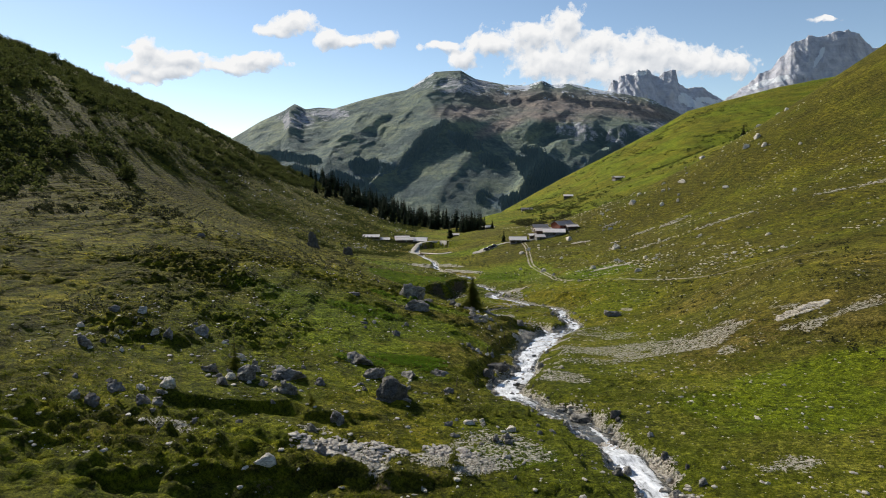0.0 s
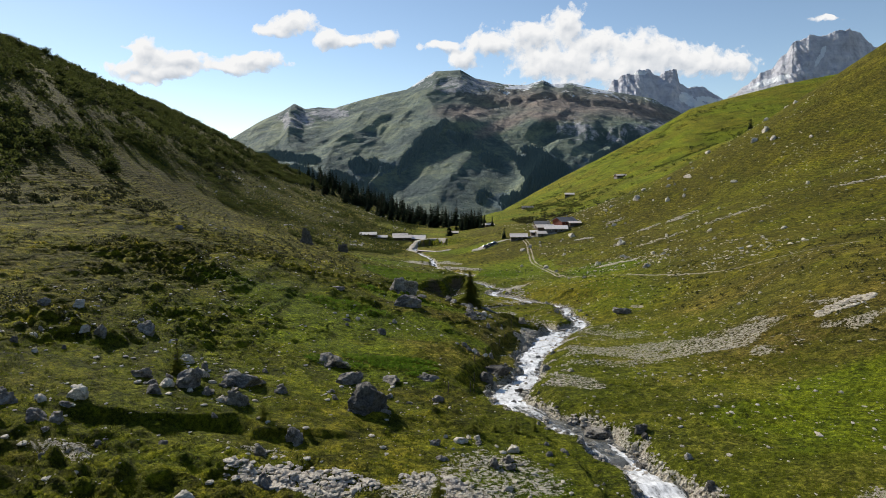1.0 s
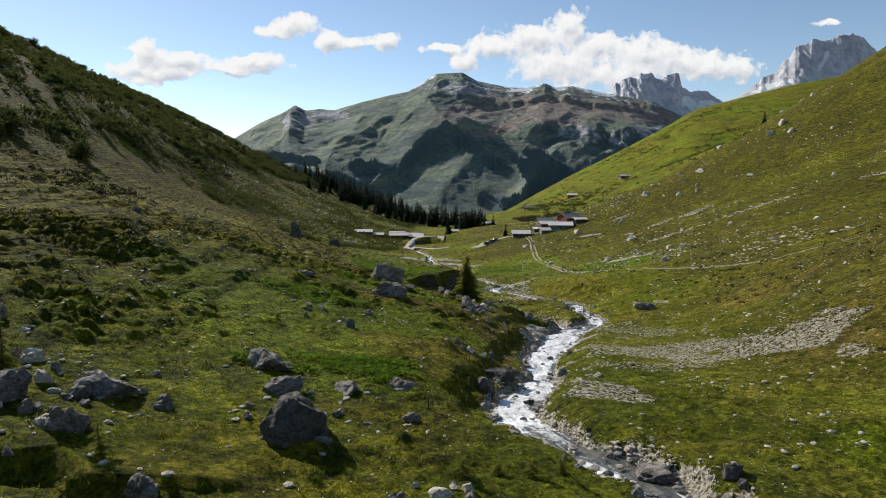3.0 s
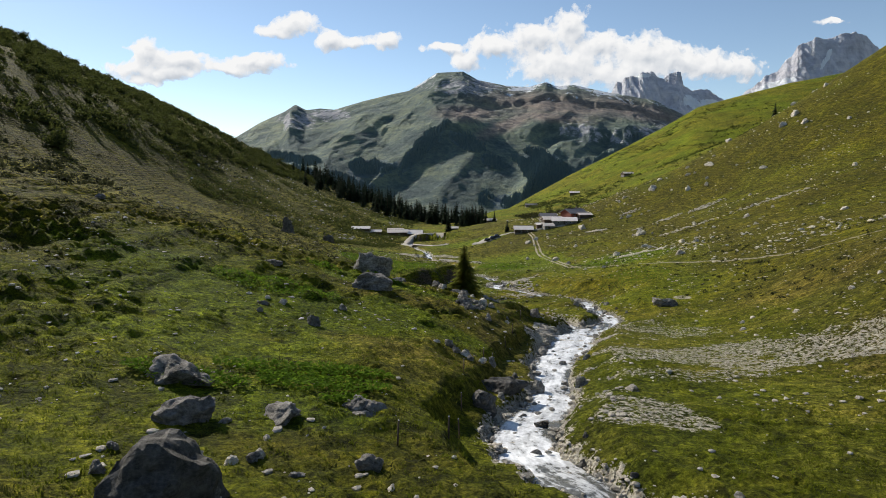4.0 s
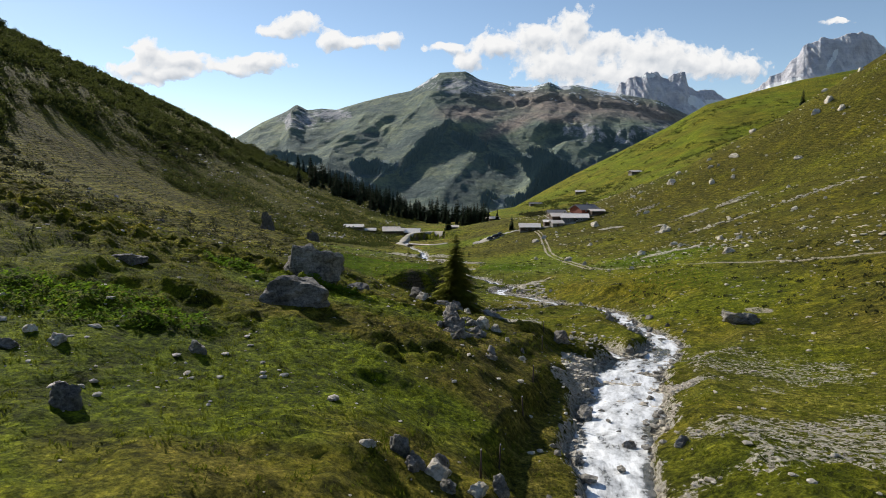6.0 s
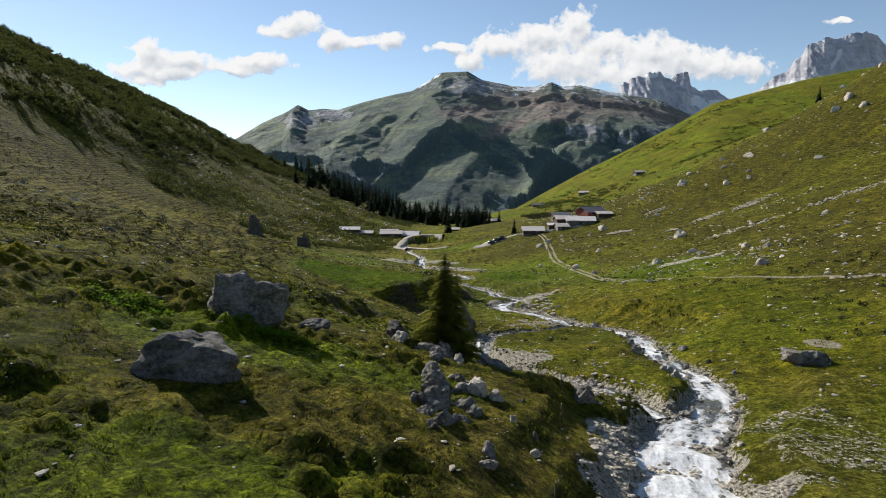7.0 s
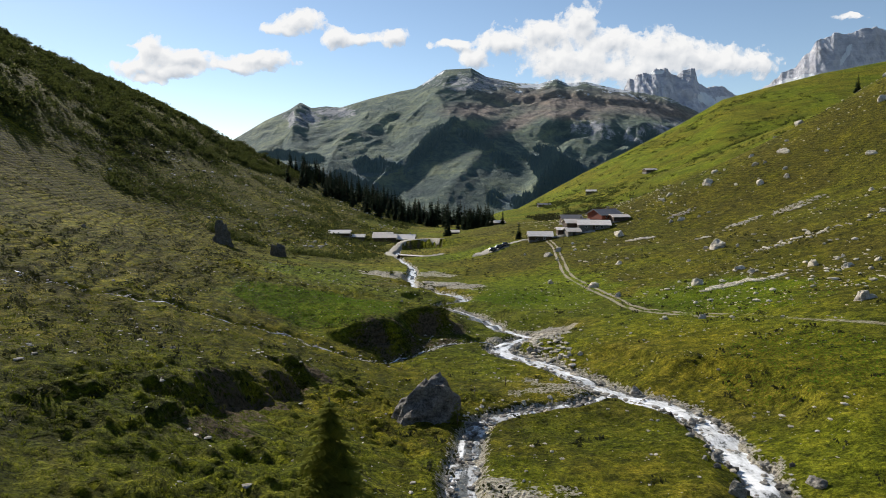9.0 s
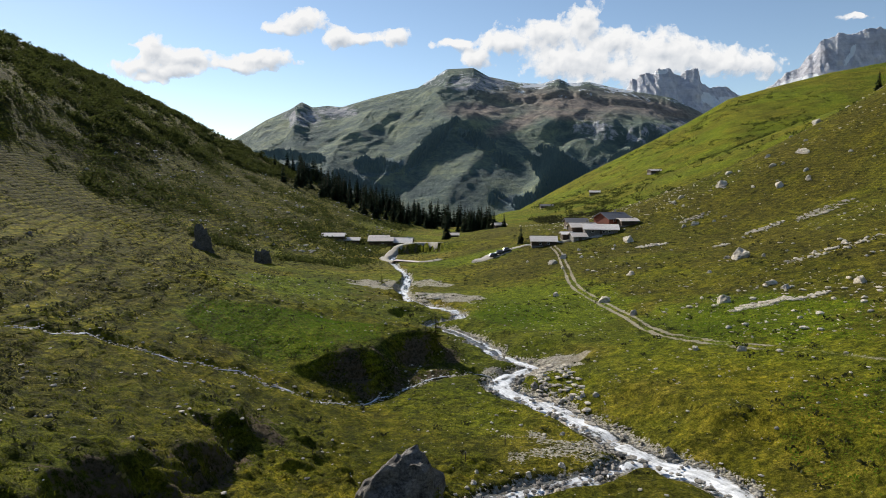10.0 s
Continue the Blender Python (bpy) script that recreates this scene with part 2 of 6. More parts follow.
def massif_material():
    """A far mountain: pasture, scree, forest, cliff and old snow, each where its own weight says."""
    m = Nodes("hazed_mountain")
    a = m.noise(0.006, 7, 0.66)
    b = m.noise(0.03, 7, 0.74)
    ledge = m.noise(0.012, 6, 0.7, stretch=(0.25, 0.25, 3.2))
    # pasture, rock and forest are paled and blued to imitate aerial haze
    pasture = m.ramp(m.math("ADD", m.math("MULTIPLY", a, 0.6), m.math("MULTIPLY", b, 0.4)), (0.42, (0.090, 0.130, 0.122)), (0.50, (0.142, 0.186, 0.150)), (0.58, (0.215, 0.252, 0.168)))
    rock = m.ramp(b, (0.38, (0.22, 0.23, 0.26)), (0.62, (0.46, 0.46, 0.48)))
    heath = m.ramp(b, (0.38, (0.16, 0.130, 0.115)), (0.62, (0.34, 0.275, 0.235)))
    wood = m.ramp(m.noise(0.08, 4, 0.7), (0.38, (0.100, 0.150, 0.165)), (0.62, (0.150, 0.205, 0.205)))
    color = m.mix(m.attribute("heath"), pasture, heath)
    color = m.mix(m.ramp(m.math("ADD", m.attribute("rock"), m.math("MULTIPLY", m.math("SUBTRACT", b, 0.5), 1.4)), (0.42, 0.0), (0.58, 1.0)), color, rock)
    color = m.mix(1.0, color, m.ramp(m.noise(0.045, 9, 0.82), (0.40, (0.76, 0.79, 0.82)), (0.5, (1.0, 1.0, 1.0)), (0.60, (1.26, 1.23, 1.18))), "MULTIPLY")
    color = m.mix(1.0, color, m.ramp(ledge, (0.40, (0.84, 0.86, 0.90)), (0.5, (1.0, 1.0, 1.0)), (0.60, (1.12, 1.10, 1.06))), "MULTIPLY")
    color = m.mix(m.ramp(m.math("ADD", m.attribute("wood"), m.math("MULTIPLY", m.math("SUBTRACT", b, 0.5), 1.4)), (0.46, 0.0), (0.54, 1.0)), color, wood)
    color = m.mix(m.ramp(m.math("ADD", m.attribute("snow"), m.math("MULTIPLY", m.math("SUBTRACT", b, 0.5), 1.9)), (0.55, 0.0), (0.59, 1.0)), color, (0.80, 0.82, 0.85))
    m.bump(m.math("ADD", m.math("ADD", a, m.math("MULTIPLY", ledge, 0.35)), m.math("MULTIPLY", b, 1.2)), 1.0, 24.0)
    return m.set(color, 0.95)


def limestone_material():
    m = Nodes("hazed_limestone")
    a = m.noise(0.022, 8, 0.74, stretch=(1, 1, 0.25))
    bed = m.noise(0.02, 6, 0.7, stretch=(0.2, 0.2, 2.0))
    b = m.noise(0.008, 5, 0.6)
    # rock colour lightened towards blue, as haze would do at this distance
    color = m.ramp(m.math("ADD", m.math("MULTIPLY", a, 0.7), m.math("MULTIPLY", bed, 0.3)), (0.40, (0.40, 0.41, 0.47)), (0.5, (0.58, 0.585, 0.64)), (0.60, (0.74, 0.73, 0.76)))
    color = m.mix(m.ramp(b, (0.45, 0.0), (0.7, 0.35)), color, (0.36, 0.33, 0.33))
    color = m.mix(m.ramp(m.math("ADD", m.attribute("snow"), m.math("MULTIPLY", m.math("SUBTRACT", a, 0.5), 1.3)), (0.52, 0.0), (0.58, 1.0)), color, (0.86, 0.88, 0.90))
    m.bump(m.math("ADD", a, m.math("MULTIPLY", bed, 0.5)), 1.0, 30.0)
    return m.set(color, 0.92)


def cloud_material():
    m = Nodes("cloud_vapour")
    p = m.coords()
    big = m.noise(0.012, 8, 0.66, p)
    body = m.math("ADD", m.attribute("body"), m.math("MULTIPLY", m.math("SUBTRACT", big, 0.5), 1.5))
    alpha = m.ramp(body, (0.02, 0.0), (0.16, 0.55), (0.42, 1.0))
    tone = m.ramp(m.math("ADD", m.attribute("lit"), m.math("MULTIPLY", m.math("SUBTRACT", big, 0.5), 0.5)), (0.10, (0.56, 0.61, 0.68)), (0.40, (0.80, 0.825, 0.86)), (0.72, (1.0, 1.0, 1.0)))
    # the sheet glows by itself, with its sun shading in the tone
    glow = m.node("ShaderNodeEmission", Color=tone, Strength=0.74)
    clear = m.node("ShaderNodeBsdfTransparent")
    both = m.node("ShaderNodeMixShader", Fac=alpha)
    m.tree.links.new(clear.outputs[0], both.inputs[1])
    m.tree.links.new(glow.outputs[0], both.inputs[2])
    m.tree.links.new(both.outputs[0], m.tree.nodes["Material Output"].inputs["Surface"])
    return m.mat


MEADOW = meadow_material()
WATER = water_material()
BOULDER = rock_material("grey_boulder", (0.085, 0.078, 0.068), (0.44, 0.41, 0.365))
DARK_ROCK = rock_material("dark_bank_rock", (0.055, 0.050, 0.043), (0.20, 0.188, 0.168), 1.2, 0.5)
PEBBLE = rock_material("pale_stones", (0.44, 0.39, 0.31), (0.82, 0.76, 0.65), 2.0, 0.08)
WET_STONE = rock_material("wet_stones", (0.15, 0.14, 0.12), (0.50, 0.475, 0.43), 2.0, 0.2)
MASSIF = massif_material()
CRAG = limestone_material()
CLOUD = cloud_material()
NEEDLES = leaf_material("spruce_needles", (0.090, 0.108, 0.018), (0.250, 0.255, 0.048), 0.6)
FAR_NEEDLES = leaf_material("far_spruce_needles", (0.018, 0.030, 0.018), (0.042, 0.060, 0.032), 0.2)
# needles of the far mountain, with distance haze put into their colour
HAZED_NEEDLES = leaf_material("hazed_needles", (0.100, 0.145, 0.155), (0.150, 0.200, 0.190), 0.2)
ALDER = leaf_material("alder_leaves", (0.024, 0.032, 0.009), (0.082, 0.094, 0.024), 0.3)
SCRUB = leaf_material("scrub_leaves", (0.020, 0.024, 0.010), (0.060, 0.062, 0.026), 0.2)
DOCK = leaf_material("dock_leaves", (0.062, 0.120, 0.007), (0.140, 0.230, 0.015), 0.45)
GRASS = leaf_material("grass_blades", (0.070, 0.092, 0.006), (0.150, 0.170, 0.014), 0.3)
BARK = plain_material("bark", (0.045, 0.032, 0.022), (0.12, 0.09, 0.065), 9.0, 0.95, (1, 1, 0.2), 0.03)
OLD_WOOD = plain_material("weathered_boards", (0.045, 0.030, 0.020), (0.12, 0.085, 0.060), 3.0, 0.85, (6, 6, 0.5), 0.02)
GREY_ROOF = plain_material("silver_shingles", (0.54, 0.48, 0.43), (0.74, 0.67, 0.61), 3.0, 0.7, (1, 4, 4), 0.03)
PALE_ROOF = plain_material("pale_sheet_roof", (0.66, 0.60, 0.55), (0.82, 0.76, 0.70), 1.5, 0.45, (1, 1, 1), 0.01)
DARK_ROOF = plain_material("dark_slate_roof", (0.10, 0.10, 0.11), (0.18, 0.175, 0.18), 4.0, 0.6, (1, 4, 4), 0.02)
RED_WOOD = plain_material("red_brown_boards", (0.10, 0.030, 0.018), (0.19, 0.055, 0.034), 3.0, 0.75, (6, 6, 0.5), 0.02)
STONE_WALL = plain_material("rubble_wall", (0.13, 0.12, 0.105), (0.28, 0.265, 0.24), 2.2, 0.9, (1, 1, 1), 0.05)
WHITE_PAINT = plain_material("white_paint", (0.66, 0.65, 0.62), (0.80, 0.79, 0.77), 3.0, 0.6)
GLASS_DARK = plain_material("window_glass", (0.02, 0.022, 0.025), (0.04, 0.042, 0.05), 1.0, 0.08, spec=0.6)
TRACK = plain_material("dusty_track", (0.26, 0.235, 0.19), (0.45, 0.415, 0.35), 1.8, 0.95, (1, 1, 1), 0.04)
PAINT_DARK = plain_material("dark_car_paint", (0.012, 0.013, 0.016), (0.022, 0.024, 0.028), 2.0, 0.25, spec=0.6)
RUBBER = plain_material("tyre_rubber", (0.012, 0.012, 0.012), (0.03, 0.03, 0.03), 8.0, 0.85)
METAL = plain_material("dull_metal", (0.22, 0.22, 0.22), (0.38, 0.38, 0.38), 6.0, 0.4, metal=0.8)


# ---- mesh helpers ----
def mesh_from(name, verts, faces, material, smooth_faces=True):
    me = bpy.data.meshes.new(name)
    if isinstance(verts, np.ndarray):
        verts = verts.tolist()
    if isinstance(faces, np.ndarray):
        faces = faces.tolist()
    me.from_pydata(verts, [], faces)
    me.materials.append(material)
    if smooth_faces:
        me.polygons.foreach_set("use_smooth", np.ones(len(me.polygons), bool))
    me.update()
    return me


def weight(me, name, values):
    me.attributes.new(name, "FLOAT", "POINT").data.foreach_set("value", np.ravel(values).astype(np.float32))


def grid_faces(rows, cols):
    a = (np.arange(rows - 1)[:, None] * cols + np.arange(cols - 1)[None, :]).ravel()
    return np.stack([a, a + 1, a + cols + 1, a + cols], 1)


def part(name, bm, material, parent, label="", smooth_faces=False):
    """Links a bmesh as one mesh object under a thing or a part."""
    me = bpy.data.meshes.new(name)
    bm.to_mesh(me)
    bm.free()
    me.materials.append(material)
    if smooth_faces:
        me.polygons.foreach_set("use_smooth", np.ones(len(me.polygons), bool))
    ob = new(name, me)
    ob.parent = parent
    return tagged(ob, label) if label else ob


def thing(name, m, label, category, group="", kind=""):
    ob = new(name)
    ob.matrix_world = m
    ob.empty_display_size = 0.3
    return tagged(ob, label, category, group, kind)


def box(bm, x0, x1, y0, y1, z0, z1, m=None):
    made = bmesh.ops.create_cube(bm, size=1, matrix=Matrix.LocRotScale(((x0 + x1) / 2, (y0 + y1) / 2, (z0 + z1) / 2), None, (x1 - x0, y1 - y0, z1 - z0)))["verts"]
    if m:
        bmesh.ops.transform(bm, matrix=m, verts=made)
    return made


def rod(bm, a, b, r0, r1, sides=6):
    a, b = Vector(a), Vector(b)
    m = Matrix.Translation((a + b) / 2) @ (b - a).to_track_quat("Z", "Y").to_matrix().to_4x4()
    return bmesh.ops.create_cone(bm, cap_ends=True, segments=sides, radius1=r0, radius2=r1, depth=(b - a).length, matrix=m)["verts"]


# ---- the lie of the land ----
# Height of cross-sections of the valley, by distance along it and distance from the stream's line.
STATIONS = (0, 56, 112, 168, 231, 301, 378, 476, 602, 784)
OFFSETS = (-336, -182, -105, -53.2, -19.6, 16.8, 50.4, 105, 182, 322)
AXIS = ((-84.0, 5.6), (0.0, 11.2), (56.0, 14.0), (89.6, 12.6), (112.0, 18.2), (147.0, 29.4), (170.8, 28.0), (210.0, 19.6), (252.0, 7.0), (301.0, -7.0), (364.0, -15.4), (448.0, -14.0), (560.0, 0.0), (784.0, 14.0), (1260.0, 28.0))
SECTIONS = (
    (73.5, 24.2, 5.0, -6.5, -18.1, -16.9, -16.4, -8.0, 17.6, 72.4),
    (84.4, 17.9, -1.8, -13.6, -21.2, -21.8, -14.2, -6.3, 16.9, 78.0),
    (94.8, 12.8, -8.8, -16.0, -25.0, -29.3, -15.5, -6.7, 15.3, 83.2),
    (103.1, 7.5, -12.2, -28.4, -37.6, -31.7, -22.4, -9.0, 14.1, 86.1),
    (109.2, 23.0, -15.9, -30.6, -37.8, -39.7, -33.6, -14.6, 12.4, 86.8),
    (113.6, 36.9, -14.7, -37.4, -42.1, -44.3, -38.7, -27.5, 11.0, 94.0),
    (115.2, 39.1, -12.8, -37.4, -46.9, -46.2, -39.0, -24.5, 12.5, 103.0),
    (109.6, 24.3, -18.8, -38.2, -47.7, -48.5, -42.3, -37.0, -19.0, 40.0),
    (93.2, 7.5, -26.8, -43.0, -51.9, -51.8, -46.0, -37.0, -13.0, 46.0),
    (71.8, -2.7, -33.5, -51.7, -63.0, -59.7, -48.0, -40.0, -20.0, 30.0),
)
STREAM = sampled(((8.4, -56.0), (11.2, 0.0), (14.0, 28.0), (14.8, 40.6), (14.4, 47.5), (13.4, 52.0), (12.0, 57.4), (9.6, 61.8), (8.0, 66.2), (7.6, 70.2), (8.3, 74.2), (10.2, 79.0), (11.6, 84.0), (13.0, 92.4), (14.8, 99.4), (18.2, 107.8), (20.3, 114.8), (25.9, 123.2), (28.8, 130.9), (28.7, 140.0), (29.7, 148.4), (31.5, 158.9), (30.5, 166.6), (27.0, 170.8), (23.8, 179.2), (20.3, 186.9), (16.2, 193.2), (17.5, 198.8), (21.0, 203.0), (18.2, 207.9), (14.3, 217.7), (9.8, 227.5), (6.0, 231.7), (11.2, 238.7), (9.8, 247.8), (2.9, 255.5), (-2.0, 268.2), (-3.5, 294.0), (-5.0, 314.6), (-11.2, 343.0), (-15.4, 366.8), (-18.2, 420.0)))
SIDE_STREAM = sampled(((21.6, 121.4), (19.5, 128.1), (14.0, 134.4), (10.1, 140.0), (10.1, 148.4), (11.9, 160.3), (16.8, 164.6), (21.0, 166.3), (26.0, 170.2)))
BROOK = sampled(((-46.0, 172.0), (-30.3, 174.8), (-28.6, 177.5), (-25.2, 179.8), (-22.4, 180.7), (-18.6, 181.1), (-11.8, 184.0), (-7.3, 183.1), (-3.2, 182.8), (0.4, 186.6), (4.9, 192.3), (7.4, 195.9), (12.5, 199.0), (16.8, 197.0)))
BED = ((-60, -13.4), (0.0, -18.5), (37.8, -22.0), (61.6, -24.2), (77.0, -26.9), (86.8, -28.6), (93.8, -29.1), (119.0, -31.9), (145.6, -34.4), (158.2, -36.3), (173.6, -38.1), (189.0, -39.3), (210.0, -40.5), (238.0, -41.7), (266.0, -43.0), (308.0, -45.5), (378.0, -48.4), (560.0, -53.2))
TRAIL = sampled(((44.4, 334.0), (44.0, 318.0), (41.6, 293.9), (39.0, 263.7), (39.8, 244.8), (40.7, 227.3), (39.9, 207.4), (43.9, 193.5), (46.9, 187.0), (50.3, 178.1), (58.0, 160.0), (66.0, 140.0), (76.0, 118.0)))


HILL_SKY = ((0.00, -0.16), (0.082, -0.067), (0.105, -0.052), (0.20, 0.0005), (0.29, 0.046), (0.35, 0.077), (0.41, 0.112), (0.473, 0.129), (0.56, 0.151), (0.615, 0.1615), (0.71, 0.178), (0.90, 0.20))


def bed_height(y):
    b = np.array(BED)
    return np.interp(y, b[:, 0], b[:, 1])


def valley(x, y):
    """The broad form alone."""
    ax = np.array(AXIS)
    d = x - glide(y, ax[:, 0], ax[:, 1])
    rows = glide(np.ravel(y), STATIONS, SECTIONS)
    dd = np.ravel(d)
    offs = np.array(OFFSETS, float)
    dc = np.clip(dd, offs[0], offs[-1])
    i = np.clip(np.searchsorted(offs, dc) - 1, 0, len(offs) - 2)
    lo, hi = np.maximum(np.arange(len(offs)) - 1, 0), np.minimum(np.arange(len(offs)) + 1, len(offs) - 1)
    tang = (rows[:, hi] - rows[:, lo]) / (offs[hi] - offs[lo])
    h = offs[i + 1] - offs[i]
    u = (dc - offs[i]) / h
    k = np.arange(len(dc))
    z = (2 * u**3 - 3 * u**2 + 1) * rows[k, i] + (u**3 - 2 * u**2 + u) * h * tang[k, i] + (-2 * u**3 + 3 * u**2) * rows[k, i + 1] + (u**3 - u**2) * h * tang[k, i + 1]
    z = z.reshape(np.shape(d))
    z = z - 0.35 * np.maximum(-d - 336, 0) - 0.15 * np.maximum(d - 322, 0)
    fall = np.maximum(np.asarray(y, float) - 720, 0)
    z = z - np.minimum(0.0016 * fall**2, 0.42 * fall)
    # the far green hill: rises behind the hollow to its own long skyline
    away = np.maximum(np.asarray(y, float) - 52.0, 1.0)
    sky = np.interp((x - 4.3) / away, *np.array(HILL_SKY).T) + 0.006
    rise = (np.asarray(y, float) - 500.0) / 620.0
    top = sky * 1068.0 - 15.0
    hill = -70.0 + (top + 70.0) * np.clip(rise, 0, 1.0) - 0.5 * np.maximum(away - 1068.0, 0)
    hill = np.where((x > 0) & (rise > 0) & (top > -70), hill, -300.0)
    blend = np.clip(0.5 + (hill - z) / 16.0, 0, 1)
    return z + (hill - z) * blend + 4.0 * blend * (1 - blend)


# Banks: a line walked with the high ground on its left; height of the drop, width of the edge, reach of the raised and sunk ground.
SCARPS = (
    (sampled(((-3.0, 73.0), (1.2, 75.5), (2.9, 77.5), (5.0, 80.0), (7.0, 82.5), (8.5, 84.5))), 0.7, 0.9, 5.0),
    (sampled(((-9.0, 187.0), (-6.0, 188.5), (-3.0, 190.0), (2.0, 192.5), (6.0, 197.0), (8.0, 205.0), (8.5, 214.0))), 3.9, 3.4, 13.0),
    (sampled(((-8.0, 132.0), (-6.3, 141.0), (-5.3, 150.0), (-4.6, 158.0), (-5.0, 165.0), (-7.5, 171.0), (-12.0, 174.5), (-19.0, 176.0))), 2.0, 2.2, 7.0),
    (sampled(((-24.0, 29.6), (-18.5, 32.3), (-13.5, 35.9), (-7.0, 38.3), (0.6, 39.0), (4.6, 37.2))), 0.9, 0.8, 5.0),
    (sampled(((-22.0, 43.0), (-16.7, 47.5), (-12.3, 48.1), (-8.8, 49.0), (-3.0, 50.0))), 0.7, 0.7, 4.0),
    (sampled(((-15.0, 384.0), (-12.5, 396.0), (-6.0, 403.0), (1.0, 398.0), (6.0, 382.0))), 4.2, 1.6, 9.0),
    (sampled(((9.5, 116.0), (14.0, 115.0), (16.8, 117.5), (17.0, 122.0))), 0.9, 0.7, 4.0),
)
FLOOD_PLAIN = sampled(((15.0, 130.0), (13.0, 150.0), (14.0, 172.0), (11.5, 196.0)))  # flat stony grass beside the stream


def gully(z, x, y, line, half, bank, depth):
    """Cuts a small brook into the ground."""
    d, _ = nearest(x, y, line, 8)
    return z - depth * (1 - smooth(half, half + bank, np.abs(d)))


def stream_half(y):
    return np.interp(y, (30, 55, 72, 100, 107, 114, 123, 160, 200, 300), (1.2, 1.35, 2.0, 2.0, 2.9, 2.7, 1.6, 1.35, 1.4, 1.3))


def land(x, y, detail=True):
    """Height of the ground, and what covers it, at plan places."""
    x, y = np.asarray(x, float), np.asarray(y, float)
    base = valley(x, y)
    d_main, k_main = nearest(x, y, STREAM, 30)
    d_side, _ = nearest(x, y, SIDE_STREAM, 20)
    away = np.minimum(np.abs(d_main), np.abs(d_side))
    left = smooth(8, 60, -(x - np.interp(y, *np.array(AXIS).T)))
    z = base + 0.55 * fbm(x, y, 34, 3, seed=3) * smooth(3, 18, away)
    soil = np.zeros_like(z)
    for line, drop, edge, reach in SCARPS:
        d, k = nearest(x, y, line, 3 * reach)
        n = len(line)
        ends = smooth(0, 0.25 * n, k) * smooth(0, 0.25 * n, n - 1 - k) * (np.abs(d) < 1e3)
        edge_noise = d + 3.4 * fbm(x, y, 4.6, 3, seed=40) + 0.7 * fbm(x, y, 1.2, 2, seed=41)
        step = np.where(d < 0, 0.74, 0.26) * (1 - 2 * smooth(-edge, edge, edge_noise))
        z = z + drop * step * np.exp(-(d / np.where(d < 0, 1.6 * reach, reach)) ** 2) * ends
        soil = np.maximum(soil, (1 - smooth(edge * 0.7, edge * 1.6, np.abs(edge_noise))) * ends * min(drop / 1.5, 1.0) * (0.50 + 0.6 * fbm(x, y, 2.2, 3, seed=44)))
    plain, _ = nearest(x, y, FLOOD_PLAIN, 25)
    z = z + (bed_height(y) + 0.55 - z) * (1 - smooth(6.5, 12.0, np.abs(plain) + 1.2 * fbm(x, y, 6, 2, seed=33))) * 0.85
    z = gully(z, x, y, BROOK, 0.4, 1.4, 0.42)
    # broken, hummocky turf, mostly on the dark side and along the foot of the slopes
    rough = smooth(-0.25, 0.35, fbm(x, y, 16, 3, seed=7))
    hum = 0.35 + 0.65 * rough
    if detail:
        across = x - np.interp(y, *np.array(AXIS).T)
        shaded = smooth(-6, 12, -across)
        # worn terraces along the contour: gentle treads and short steep risers
        slope_band = np.maximum(smooth(10, 34, across), smooth(4, 20, -across))
        for period, much, seed in ((1.5, 0.62, 19), (0.75, 0.55, 20)):
            c = base / period + 0.55 * fbm(x, y, 11 * period, 3, seed=seed)
            f = c % 1.0
            step = period * (smooth(0.52, 1.0, f) - f + 0.26)
            z = z + much * step * slope_band * (0.28 + 0.72 * left) * smooth(-0.5, 0.25, fbm(x, y, 13, 3, seed=seed + 70))
        cushion = 0.6 * np.abs(fbm(x, y, 2.6, 3, 0.5, seed=11)) + 0.55 * np.abs(fbm(x + 0.5 * y, y, 1.05, 2, 0.5, seed=12)) + 0.32 * fbm(0.6 * x, y, 1.7, 3, 0.55, seed=14)
        broken = smooth(-0.25, 0.25, fbm(x, y, 10, 3, seed=16))
        bumps = 1.75 * (cushion - 0.22) * (0.25 + 1.0 * broken) + 0.30 * fbm(x, y, 0.85, 2, seed=15) * (0.5 + 0.8 * broken) + 0.36 * fbm(x, y, 6.3, 2, seed=13)
        z = z + bumps * hum * (1 - 0.7 * np.clip(3 * soil, 0, 1)) * (0.36 + 0.62 * shaded + 0.1 * left) * (0.62 + 0.38 * smooth(46, 62, y) - 0.5 * smooth(108, 124, y)) * smooth(0.8, 4.0, away)
    # stream bed and its banks
    bed = bed_height(STREAM[k_main][..., 1])
    cap = bed + 0.35 + (0.27 + 0.25 * (1 - smooth(95, 125, y))) * np.maximum(np.abs(d_main) - 1.5, 0) + 0.9 * smooth(5, 11, np.abs(d_main)) * np.maximum(np.abs(d_main) - 5, 0)
    # left of the lower reach: a low shelf, then a steep turf bank up to the terrace
    dl = -d_main + 1.3 * fbm(x, y, 4, 3, seed=38)
    shelf = bed + 0.55 + 0.10 * np.maximum(dl - 1.5, 0) + 1.2 * smooth(4.0, 5.4, dl) + 0.27 * np.maximum(dl - 5, 0)
    cap = np.where(d_main < 0, shelf + (cap - shelf) * smooth(96, 116, y), cap)
    cap = cap + 0.5 * fbm(x, y, 5, 3, seed=36)
    z = np.where((np.abs(d_main) < 25) & (y > 20) & (y < 260), np.minimum(z, cap), z)
